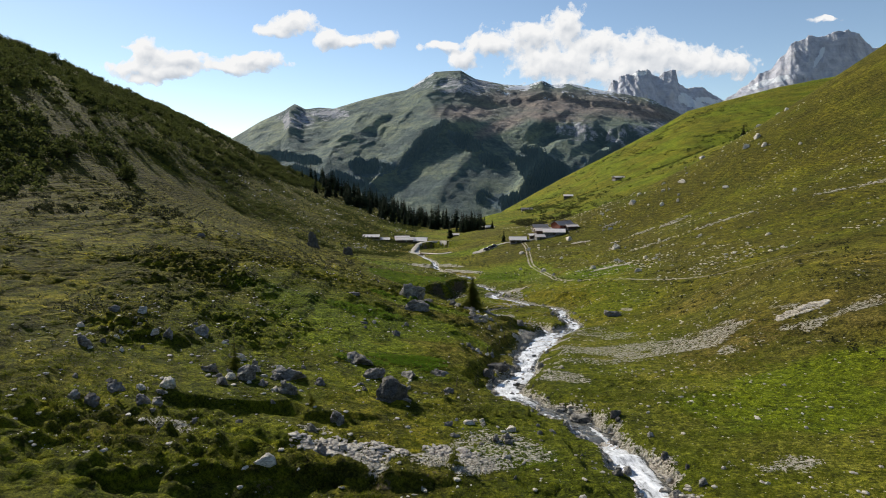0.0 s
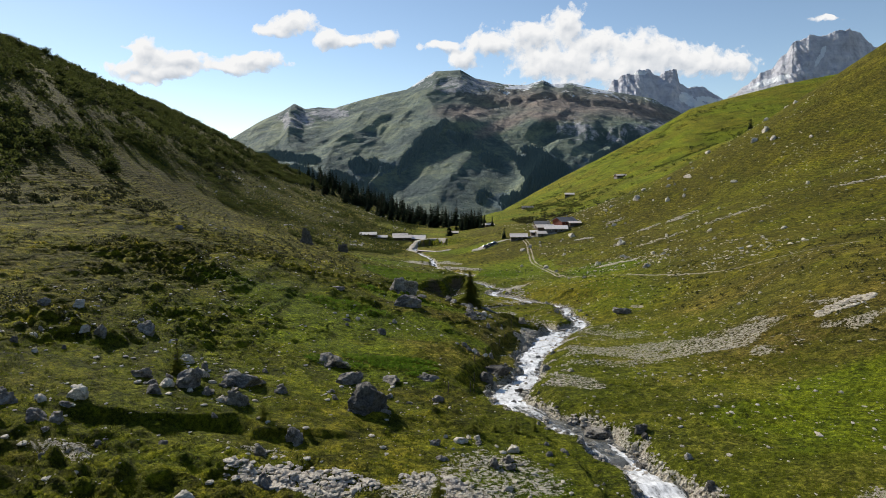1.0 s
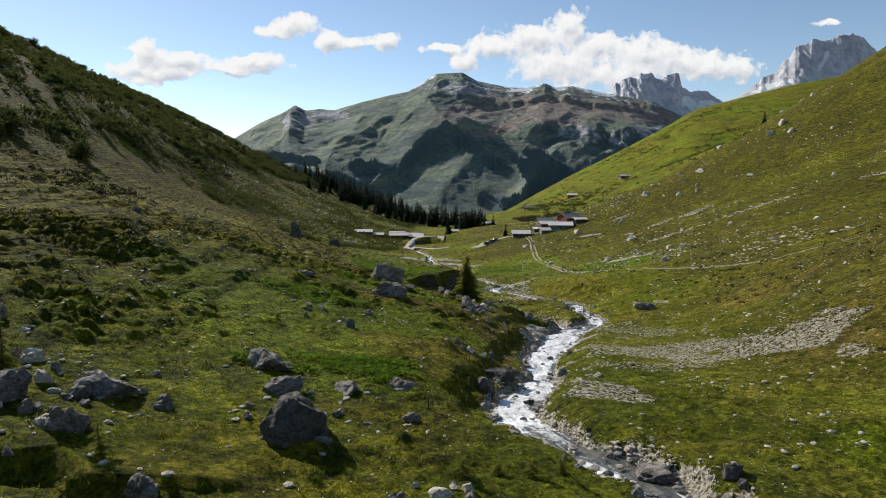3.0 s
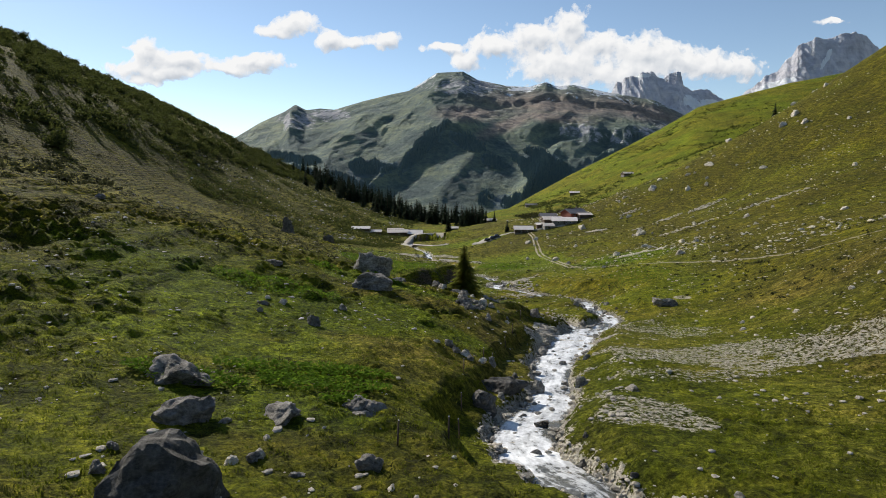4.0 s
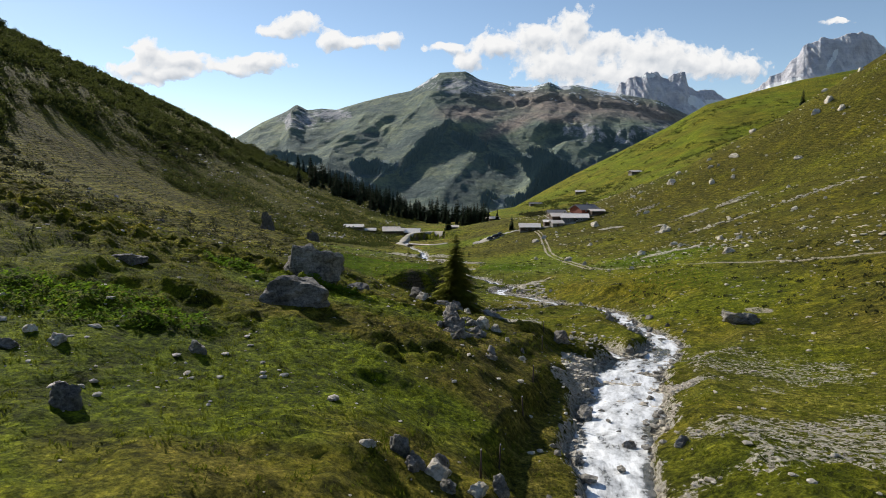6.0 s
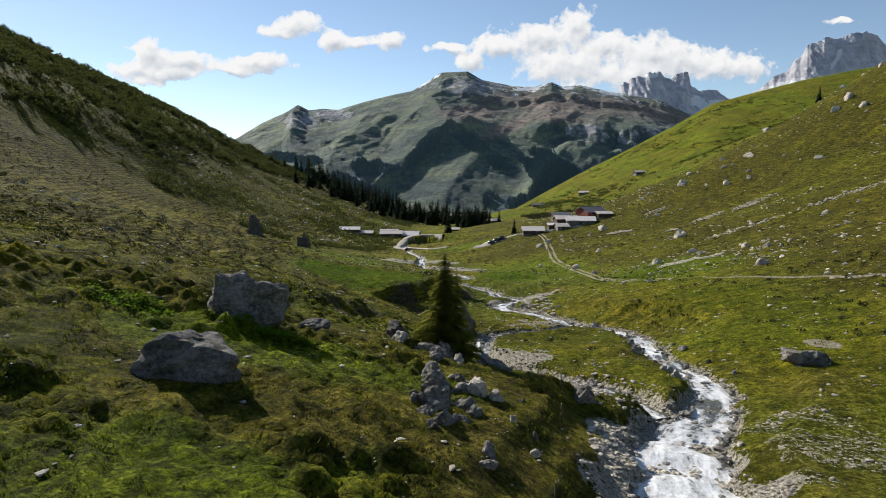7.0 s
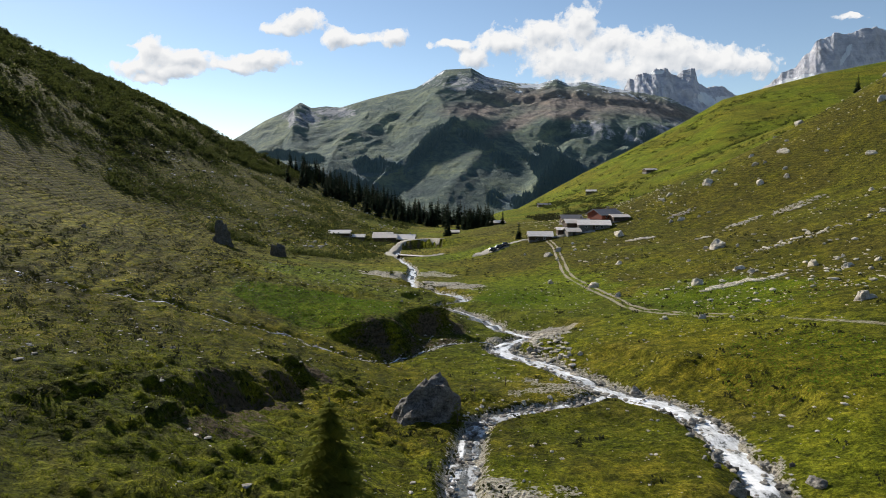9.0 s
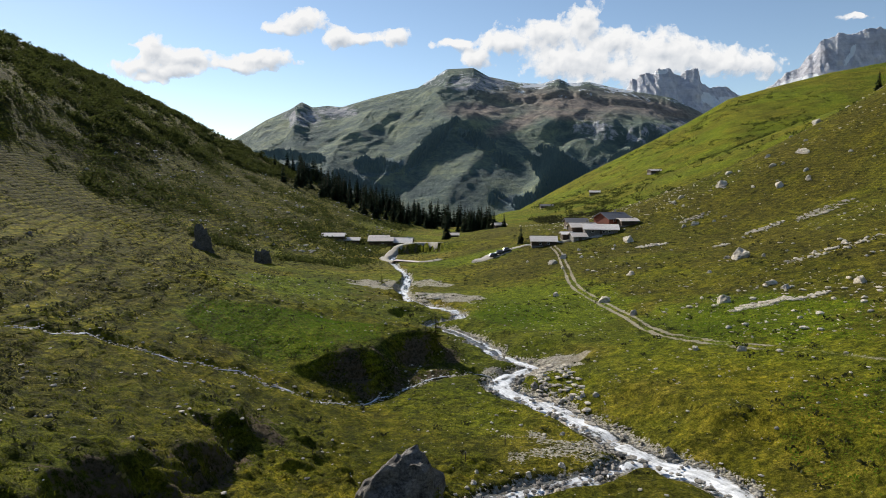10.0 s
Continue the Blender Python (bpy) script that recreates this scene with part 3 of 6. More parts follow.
    wide = stream_half(STREAM[k_main][..., 1]) - 0.2 + 0.4 * value_noise(STREAM[k_main][..., 1] / 9.0, 0 * y, 5) + 0.3 * smooth(110, 124, y) * (1 - smooth(126, 136, y))
    ragged = np.abs(d_main) + 1.1 * fbm(x, y, 2.4, 3, seed=23)
    bank = 0.7 + 1.0 * smooth(-0.3, 0.5, fbm(x, y, 15, 2, seed=29))
    blend = smooth(wide - 0.1, wide + bank, ragged)
    z = np.where(np.abs(d_main) < 25, (bed - 0.28) * (1 - blend) + z * blend, z)
    rag_side = np.abs(d_side) + 0.4 * fbm(x, y, 2.0, 3, seed=24)
    blend_side = smooth(0.75, 2.0, rag_side)
    z = np.where(np.abs(d_side) < 15, (bed_height(y) - 0.2) * (1 - blend_side) + z * blend_side, z)
    if not detail:
        return z
    # ground cover
    right = x - np.interp(y, *np.array(AXIS).T)
    undercut = smooth(wide + 0.1, wide + 0.5, ragged) * (1 - smooth(wide + 0.8 * bank, wide + 1.5 * bank, ragged)) * (np.abs(d_main) < 12)
    soil = np.maximum(soil, 0.40 * undercut * smooth(-0.2, 0.3, fbm(x, y, 7, 2, seed=37)))
    stone = np.maximum((1 - smooth(wide + 0.2, wide + 0.5 * bank + 0.9, ragged)) * 0.75, (1 - smooth(0.8, 2.4, rag_side)) * 0.8)
    patchy = fbm(x, y, 3.2, 3, seed=51)
    for cx, cy, rx, ry, much in GRAVEL:
        r = np.hypot((x - cx) / rx, (y - cy) / ry)
        stone = np.maximum(stone, (1 - smooth(0.55, 1.1, r + 0.8 * patchy + 0.5 * fbm(x, y, 9, 2, seed=52))) * much)
    lush = np.zeros_like(z)
    for cx, cy, rx, ry in LUSH:
        lush = np.maximum(lush, 1 - smooth(0.6, 1.15, np.hypot((x - cx) / rx, (y - cy) / ry) + 0.4 * patchy))
    lush = np.maximum(lush, 0.6 * smooth(-0.25, 0.4, fbm(x, y, 22, 3, seed=61)) * smooth(0.0, 30.0, right + 60) * (1 - 0.5 * smooth(15, 40, right)))
    d_trail, _ = nearest(x, y, TRAIL, 10)
    rut = np.exp(-((np.abs(d_trail) - 0.75) / 0.42) ** 2) * (0.55 + 0.45 * smooth(-0.4, 0.2, patchy)) * smooth(172, 200, y)
    rut = np.maximum(rut, 0.72 * np.exp(-(d_trail / 0.6) ** 2) * (1 - smooth(170, 200, y)))
    for cx, cy, rx, ry in BARE_EARTH:
        rut = np.maximum(rut, 0.95 * (1 - smooth(0.5, 1.0, np.hypot((x - cx) / rx, (y - cy) / ry) + 0.3 * patchy)))
    dry = np.clip(0.45 + 0.5 * fbm(x, y, 21, 4, seed=71) + 0.1 * smooth(30, 90, right) - 0.75 * left - 0.25 * smooth(0, 20, -right) + 0.5 * smooth(4, 10, right) * (1 - smooth(26, 50, right)) * (1 - smooth(95, 135, y)) - 0.4 * smooth(115, 140, y) * smooth(5, 15, right), 0, 1)
    heath = left * smooth(-0.3, 0.35, fbm(x, y, 9, 4, seed=81)) * 0.7
    heath = np.maximum(heath, 0.95 * smooth(85, 125, -right + 20 * fbm(x, y, 30, 2, seed=83)) * smooth(-0.7, 0.0, fbm(x, y, 12, 4, seed=82)))
    heath = np.maximum(heath, 0.6 * (1 - smooth(44, 62, y)) * smooth(-0.1, 0.4, patchy) * (1 - smooth(5, 15, right)))
    heath = np.maximum(heath, 0.9 * smooth(10, 40, right) * smooth(-0.6, 0.05, fbm(x, y, 7, 4, 0.65, seed=84)))
    heath = np.maximum(heath, 0.55 * smooth(0, 12, -right) * smooth(-0.02, 0.24, fbm(x, y, 4.5, 4, 0.65, seed=85)))
    heath = heath * (1 - 0.75 * lush)
    far_hill = smooth(15, 45, right) * smooth(450, 520, y)
    heath = np.maximum(heath * (1 - far_hill), 0.12 * far_hill)
    lush = np.maximum(lush, 0.8 * far_hill * smooth(-0.4, 0.3, fbm(x, y, 40, 3, seed=63)))
    dry = dry * (1 - 0.6 * far_hill)
    treads = np.clip(np.maximum(smooth(25, 60, -right), 0.8 * smooth(4, 22, -right) * smooth(-0.3, 0.3, fbm(x, y, 12, 3, seed=88))) + 0.45 * smooth(45, 90, right), 0, 1) * (1 - far_hill)
    return z, dict(stone=stone, lush=lush, soil=soil, dry=dry, heath=heath, track=rut, treads=treads)


BARE_EARTH = ((26.5, 201.6, 3.6, 1.8), (31.6, 164.6, 2.0, 2.0), (28.5, 169.5, 2.6, 1.2), (42.0, 137.0, 1.6, 3.0))
# beds of loose stone: middle, half sizes, how bare
GRAVEL = (
    (-7.0, 41.0, 4.6, 2.6, 0.9), (0.0, 41.5, 3.0, 2.4, 0.8), (-19.0, 41.0, 4.0, 2.0, 0.6), (-11.5, 46.5, 6.0, 1.6, 0.5), (3.5, 45.0, 4.0, 3.5, 0.5),
    (50.0, 77.0, 14.0, 3.0, 0.52), (36.0, 86.0, 12.0, 4.5, 0.53), (26.0, 92.0, 10.0, 6.0, 0.50), (24.0, 82.0, 8.0, 3.0, 0.42), (14.8, 70.0, 3.0, 7.0, 0.52), (30.0, 108.0, 6.0, 10.0, 0.42), (25.0, 41.5, 3.0, 2.0, 0.5),
    (17.0, 126.0, 4.0, 5.0, 0.9), (17.5, 110.0, 4.0, 7.0, 0.85), (13.0, 139.0, 3.0, 6.0, 0.7), (21.0, 172.0, 6.0, 5.0, 0.55), (22.0, 200.0, 5.5, 6.0, 0.8),
    (10.0, 262.0, 7.0, 10.0, 0.7), (-9.0, 280.0, 8.0, 18.0, 0.75), (2.0, 290.0, 6.0, 12.0, 0.6),
)
LUSH = (
    (-12.0, 203.0, 15.0, 15.0), (-14.0, 84.0, 14.0, 9.0), (-2.0, 92.0, 9.0, 9.0), (30.0, 250.0, 18.0, 40.0), (33.0, 55.0, 13.0, 10.0), (52.0, 210.0, 15.0, 26.0), (40.0, 62.0, 14.0, 6.0), (-12.0, 76.0, 9.0, 5.0), (-3.0, 112.0, 12.0, 5.0), (-20.0, 92.0, 13.0, 7.0), (-5.0, 66.0, 6.0, 4.0),
    (20.0, 236.0, 9.0, 18.0), (14.0, 345.0, 22.0, 14.0), (-22.0, 250.0, 14.0, 30.0), (5.0, 44.0, 4.0, 3.0),
)


def spaced(start, stop, fine0, fine1, step, grow, most):
    """Grid lines: even between fine0 and fine1, and wider and wider outside."""
    mid = list(np.arange(fine0, fine1, step))
    out, v, s = [], mid[-1], step
    while v < stop:
        s = min(s * grow, most)
        v += s
        out.append(v)
    low, v, s = [], fine0, step
    while v > start:
        s = min(s * grow, most)
        v -= s
        low.append(v)
    return np.array(low[::-1] + mid + out)


gx = spaced(-1200, 1200, -32, 40, 0.27, 1.017, 40)
gy = spaced(-160, 1600, 34, 165, 0.27, 1.011, 30)
GX, GY = np.meshgrid(gx, gy)
GZ, cover = land(GX, GY)
me = mesh_from("ground", np.stack([GX.ravel(), GY.ravel(), GZ.ravel()], 1), grid_faces(len(gy), len(gx)), MEADOW)
for key in ("stone", "lush", "soil", "dry", "heath", "track", "treads"):
    weight(me, key, cover[key])
ground = tagged(new("ground", me), "hummocky alpine pasture falling to a stream between two slopes", "ground", kind="structure")


def cell(x, y):
    return np.clip(np.searchsorted(gx, x) - 1, 0, len(gx) - 2), np.clip(np.searchsorted(gy, y) - 1, 0, len(gy) - 2)


def height(x, y):
    """Ground height on the built surface, at one place or many."""
    i, j = cell(x, y)
    u, v = (x - gx[i]) / (gx[i + 1] - gx[i]), (y - gy[j]) / (gy[j + 1] - gy[j])
    z = (1 - v) * ((1 - u) * GZ[j, i] + u * GZ[j, i + 1]) + v * ((1 - u) * GZ[j + 1, i] + u * GZ[j + 1, i + 1])
    return z if np.ndim(z) else float(z)


def cover_at(key, x, y):
    i, j = cell(x, y)
    return cover[key][j, i]


# ---- running water ----
def water_ribbon(name, line, half, label, lift=0.0, foam_much=1.0, follow=None):
    n, across = len(line), 17
    side = np.gradient(line, axis=0)
    side = np.stack([side[:, 1], -side[:, 0]], 1) / np.hypot(side[:, 0], side[:, 1])[:, None]
    v = np.linspace(-1, 1, across)
    wide = (half if np.ndim(half) else np.full(n, half)) * (1.0 + 0.25 * value_noise(np.arange(n) * 0.5 / 5.0, np.zeros(n), 5))
    x = line[:, 0, None] + side[:, 0, None] * v * wide[:, None]
    y = line[:, 1, None] + side[:, 1, None] * v * wide[:, None]
    level = (bed_height(line[:, 1]) if follow is None else follow)[:, None] + lift
    s = np.arange(n)[:, None] * 0.5
    drop = 0.16 * np.sin(s * 1.1 + 2 * fbm(x, y, 3.0, 2, seed=90)) * smooth(-0.2, 0.4, value_noise(s / 7.0 + 0 * x, 0 * x, 91))
    z = level + drop + 0.13 * fbm(x, y, 0.8, 3, seed=92) - 0.08 * v[None, :] ** 2
    me = mesh_from(name, np.stack([x.ravel(), y.ravel(), z.ravel()], 1), grid_faces(n, across)[:, ::-1], WATER)
    weight(me, "along", s + 0 * x)
    weight(me, "across", v[None, :] * wide[:, None] + 0 * x)
    calm = smooth(-0.75, 0.0, value_noise(s / 6.0 + 0 * x, v[None, :] * 1.2 + 0 * x, 93))
    weight(me, "foam", np.clip((0.35 + 0.75 * calm) * (1.05 - 0.75 * v[None, :] ** 4) * foam_much, 0, 1))
    return tagged(new(name, me), label, "stream", kind="structure")


water_ribbon("water_main", STREAM, stream_half(STREAM[:, 1]) + 0.15, "fast white mountain stream running between stony banks", -0.08)
water_ribbon("water_side", SIDE_STREAM, 1.15, "shallow side channel rippling over stones", -0.06, 0.8)
brook_z = height(BROOK[:, 0], BROOK[:, 1])
brook_z = np.minimum.accumulate(brook_z) + 0.12
water_ribbon("water_brook", BROOK, 0.22, "thin brook trickling down through the turf", -0.07, 0.85, brook_z + 0.09 * value_noise(np.arange(len(BROOK)) / 5.0, np.zeros(len(BROOK)), 95))


# ---- far mountains ----
def fan_mesh(name, skyline, y_foot, y_crest, z_foot, relief, bend, nu, ns, material, seed, spur=None, chop=0.0, folds=None, jag=0.0):
    """A mountain face under a skyline given as (x/y, z/y) pairs, from its foot to its crest and a little over it."""
    sk = np.array(skyline)
    u = np.linspace(sk[0, 0], sk[-1, 0], nu)[None, :]
    s = np.r_[np.linspace(0, 1, ns), 1.04, 1.12][:, None]
    sharp = np.interp(u[0], sk[:, 0], sk[:, 1])
    sharp = sharp + jag * ridged(u[0] * 1000, 0 * u[0], 26, 3, 0.6, seed + 51)
    kernel = np.exp(-np.linspace(-2, 2, nu // 6) ** 2)
    pad = len(kernel)
    blunt = np.convolve(np.pad(sharp, pad, mode="edge"), kernel / kernel.sum(), "same")[pad:-pad]
    keep = np.clip(s, 0, 1) ** 4
    crest = (keep * sharp + (1 - keep) * blunt) * y_crest
    fall = np.maximum(s - 1, 0)
    sc = np.minimum(s, 1)
    y = y_foot + (y_crest - y_foot) * s + 0 * u
    x = u * (y_foot + (y_crest - y_foot) * np.minimum(s, 1))
    fade = np.sin(np.pi * sc ** 1.3) ** 0.8
    warp = 110 * fbm(x, y, 420, 3, seed=seed + 5)
    if folds is None:
        ribs = 0.55 * ridged(x + warp, (y + warp) * 0.22, 300, 3, 0.5, seed) + 0.32 * ridged(x + 0.5 * warp, y * 0.25, 105, 3, 0.55, seed + 3) + 0.35 * fbm(x, y * 0.6, 150, 5, 0.6, seed + 9)
    else:
        ribs = folds(x, y, warp)
    z = z_foot + (crest - z_foot) * sc ** bend + relief * ribs * fade - 900 * fall
    if spur is not None:
        z = z + spur(x, y, sc, u)
    z = z + 5 * relief / 100 * fbm(x, y, 30, 4, 0.6, seed + 20) * np.minimum(fade + 0.12, 1)
    if chop:
        z = z + chop * ridged(x + 0.1 * warp, y * 0.06, 58, 4, 0.6, seed + 31) * np.clip(1.25 - sc, 0.2, 1)
        y = y - 75 * fbm(x, z, 95, 5, 0.62, seed + 41) * np.clip(1.1 - sc, 0.15, 1)
        y = y - 1.6 * chop * ridged(x + 0.06 * z, z * 0.22, 75, 4, 0.62, seed + 37) * np.clip(1.1 - sc, 0.1, 1)
    me = mesh_from(name, np.stack([x.ravel(), y.ravel(), z.ravel()], 1), grid_faces(len(s), nu), material)
    return me, u + 0 * z, z / y, sc + 0 * z, x, y, z


MAIN_SKY = ((-0.65, -0.09), (-0.492, -0.018), (-0.388, 0.032), (-0.332, 0.063), (-0.294, 0.085), (-0.257, 0.101), (-0.237, 0.111), (-0.221, 0.104), (-0.198, 0.107), (-0.175, 0.105), (-0.13, 0.118), (-0.084, 0.129), (-0.057, 0.134), (-0.012, 0.162), (0.029, 0.164), (0.052, 0.151), (0.097, 0.142), (0.133, 0.14), (0.16, 0.148), (0.175, 0.141), (0.205, 0.143), (0.251, 0.133), (0.333, 0.119), (0.379, 0.097), (0.435, 0.061), (0.511, 0.006), (0.65, -0.08))
CRAG_MID = ((0.233, 0.08), (0.26, 0.128), (0.273, 0.15), (0.280, 0.149), (0.286, 0.156), (0.300, 0.155), (0.313, 0.164), (0.331, 0.161), (0.345, 0.153), (0.355, 0.158), (0.372, 0.162), (0.377, 0.141), (0.391, 0.134), (0.413, 0.136), (0.43, 0.126), (0.45, 0.117), (0.507, 0.083), (0.56, 0.03))
CRAG_RIGHT = ((0.40, 0.07), (0.442, 0.105), (0.494, 0.145), (0.529, 0.171), (0.545, 0.188), (0.554, 0.202), (0.565, 0.206), (0.58, 0.214), (0.598, 0.212), (0.62, 0.219), (0.642, 0.223), (0.66, 0.217), (0.684, 0.197), (0.71, 0.185), (0.736, 0.166), (0.833, 0.104), (0.9, 0.05))


def main_folds(x, y, warp):
    """Broad slanting folds with shallow gullies between them."""
    xs = x - 0.35 * y + warp
    return 0.42 * ridged(xs, y * 0.42 + 0.5 * warp, 430, 3, 0.5, 101) + 0.17 * ridged(xs, y * 0.4, 120, 3, 0.55, 104) + 0.55 * fbm(x, y * 0.8, 260, 6, 0.56, 110)


def main_spurs(x, y, s, u):
    """Spurs that come forward out of the face, each along a slanting line, and the wall under the brown plateau."""
    out = 0
    wander = 0.012 * fbm(u * 100, s * 10, 5, 3, seed=120)
    for u0, s0, u1, s1, wide, tall in ((0.03, 0.55, -0.125, 0.26, 0.034, 50), (-0.12, 0.80, -0.20, 0.35, 0.05, 36), (-0.237, 0.96, -0.245, 0.64, 0.016, 40), (0.20, 0.50, 0.13, 0.20, 0.035, 34), (0.30, 0.55, 0.24, 0.25, 0.03, 28), (-0.06, 0.88, -0.02, 0.66, 0.03, 25)):
        along = np.clip((s - s1) / (s0 - s1), -0.4, 1.3)
        d = (u - (u1 + (u0 - u1) * along) + wander) / wide
        out = out + tall * np.maximum(1 - np.abs(d) / np.where(d < 0, 0.8, 1.6), 0) ** 1.15 * smooth(-0.4, 0.2, along) * (1 - smooth(0.75, 1.25, along))
    ledge = s + 0.05 * fbm(u * 100, s * 3, 6, 4, 0.6, seed=122)
    out = out + 46 * smooth(0.51, 0.56, ledge) * (1 - smooth(0.60, 0.95, s)) * smooth(0.10, 0.17, u) * (1 - smooth(0.38, 0.46, u))
    out = out + 20 * smooth(0.77, 0.80, ledge) * (1 - smooth(0.84, 0.98, s)) * smooth(-0.02, 0.05, u)
    return out + 7 * np.sin(64 * ledge + 3 * wander) * smooth(0.74, 0.86, s) * (1 - smooth(0.93, 0.99, s))


def blobs(u, e, spots):
    """Weight of soft tilted ovals, given as middle, half sizes and tilt, in directions from the valley."""
    out = np.zeros_like(u)
    for cu, ce, ru, re, tilt in spots:
        c, k = math.cos(tilt), math.sin(tilt)
        a, b = (u - cu) * c + (e - ce) * k, (e - ce) * c - (u - cu) * k
        out = np.maximum(out, 1 - np.clip(np.hypot(a / ru, b / re) - 0.5, 0, 1))
    return out


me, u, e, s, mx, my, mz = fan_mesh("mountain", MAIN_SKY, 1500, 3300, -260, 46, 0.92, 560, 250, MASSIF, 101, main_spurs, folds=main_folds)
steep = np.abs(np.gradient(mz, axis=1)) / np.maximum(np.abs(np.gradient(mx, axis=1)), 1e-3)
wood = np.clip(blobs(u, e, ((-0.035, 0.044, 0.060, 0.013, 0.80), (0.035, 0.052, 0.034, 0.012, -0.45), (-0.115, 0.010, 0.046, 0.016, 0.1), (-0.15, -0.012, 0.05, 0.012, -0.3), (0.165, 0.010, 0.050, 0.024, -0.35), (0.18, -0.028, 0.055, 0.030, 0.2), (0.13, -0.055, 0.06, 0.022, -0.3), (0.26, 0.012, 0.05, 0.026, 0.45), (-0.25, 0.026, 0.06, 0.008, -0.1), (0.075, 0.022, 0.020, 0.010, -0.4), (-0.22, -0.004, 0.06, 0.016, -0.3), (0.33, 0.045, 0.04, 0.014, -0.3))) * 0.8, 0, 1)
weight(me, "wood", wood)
weight(me, "rock", np.clip(blobs(u, e, ((0.22, 0.068, 0.05, 0.020, -0.2), (0.30, 0.062, 0.06, 0.024, 0.1), (0.36, 0.07, 0.04, 0.016, -0.3), (-0.23, 0.085, 0.035, 0.016, 0.0), (0.03, 0.138, 0.06, 0.016, 0.0), (-0.18, 0.095, 0.04, 0.010, 0.0))) * 0.5 + 0.25 * smooth(0.75, 1.5, steep) + 0.22 * smooth(0.8, 0.98, s), 0, 1))
weight(me, "heath", np.clip(blobs(u, e, ((0.18, 0.112, 0.12, 0.018, -0.08), (0.30, 0.104, 0.09, 0.014, -0.2), (0.04, 0.098, 0.05, 0.012, 0.0), (0.10, 0.080, 0.05, 0.010, 0.4), (0.17, 0.092, 0.06, 0.008, -0.1))) * 0.9, 0, 1))
weight(me, "snow", np.clip(smooth(0.93, 0.995, s) * np.maximum(smooth(0.07, 0.1, u) * (1 - smooth(0.26, 0.31, u)) * 0.62, (1 - smooth(0.012, 0.03, np.abs(u + 0.03))) * 0.66) + 0.5 * blobs(u, e, ((0.10, 0.128, 0.02, 0.006, -0.4), (0.16, 0.122, 0.02, 0.005, -0.2), (0.29, 0.118, 0.03, 0.005, -0.2), (0.25, 0.126, 0.03, 0.005, -0.15), (0.12, 0.134, 0.03, 0.004, 0.0), (0.20, 0.128, 0.02, 0.006, -0.5), (0.34, 0.113, 0.03, 0.003, -0.3))), 0, 1))
mountain_at, mountain_wood = np.stack([mx.ravel(), my.ravel(), mz.ravel()], 1), wood.ravel() + 0.5 * fbm(mx, mz, 45, 3, seed=104).ravel()
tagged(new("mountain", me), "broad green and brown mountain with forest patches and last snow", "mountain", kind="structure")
mountain_trees = np.nonzero((mountain_wood > 0.46) & (s.ravel() < 0.8))[0]
mountain_trees = np.random.default_rng(105).permutation(mountain_trees)[:9000]
for name, skyline, label, seed, spots in (
    ("crag", CRAG_MID, "jagged grey limestone crag with snow at its foot", 151, ((0.40, 0.112, 0.03, 0.010, -0.3), (0.43, 0.115, 0.03, 0.007, -0.2), (0.315, 0.158, 0.02, 0.004, 0.0), (0.385, 0.12, 0.012, 0.012, 0.5))),
    ("crag", CRAG_RIGHT, "tall pale limestone peak with a snow couloir", 171, ((0.513, 0.142, 0.03, 0.007, 0.35), (0.54, 0.150, 0.02, 0.006, 0.2), (0.60, 0.185, 0.006, 0.02, -0.4))),
):
    me, u, e, s, mx, my, mz = fan_mesh(name, skyline, 3060, 3650, -150, 60, 0.85, 460, 220, CRAG, seed, chop=17.0, jag=0.0045)
    weight(me, "snow", blobs(u, e, spots) * 0.72)
    tagged(new(name, me), label, "mountain peak", kind="structure")


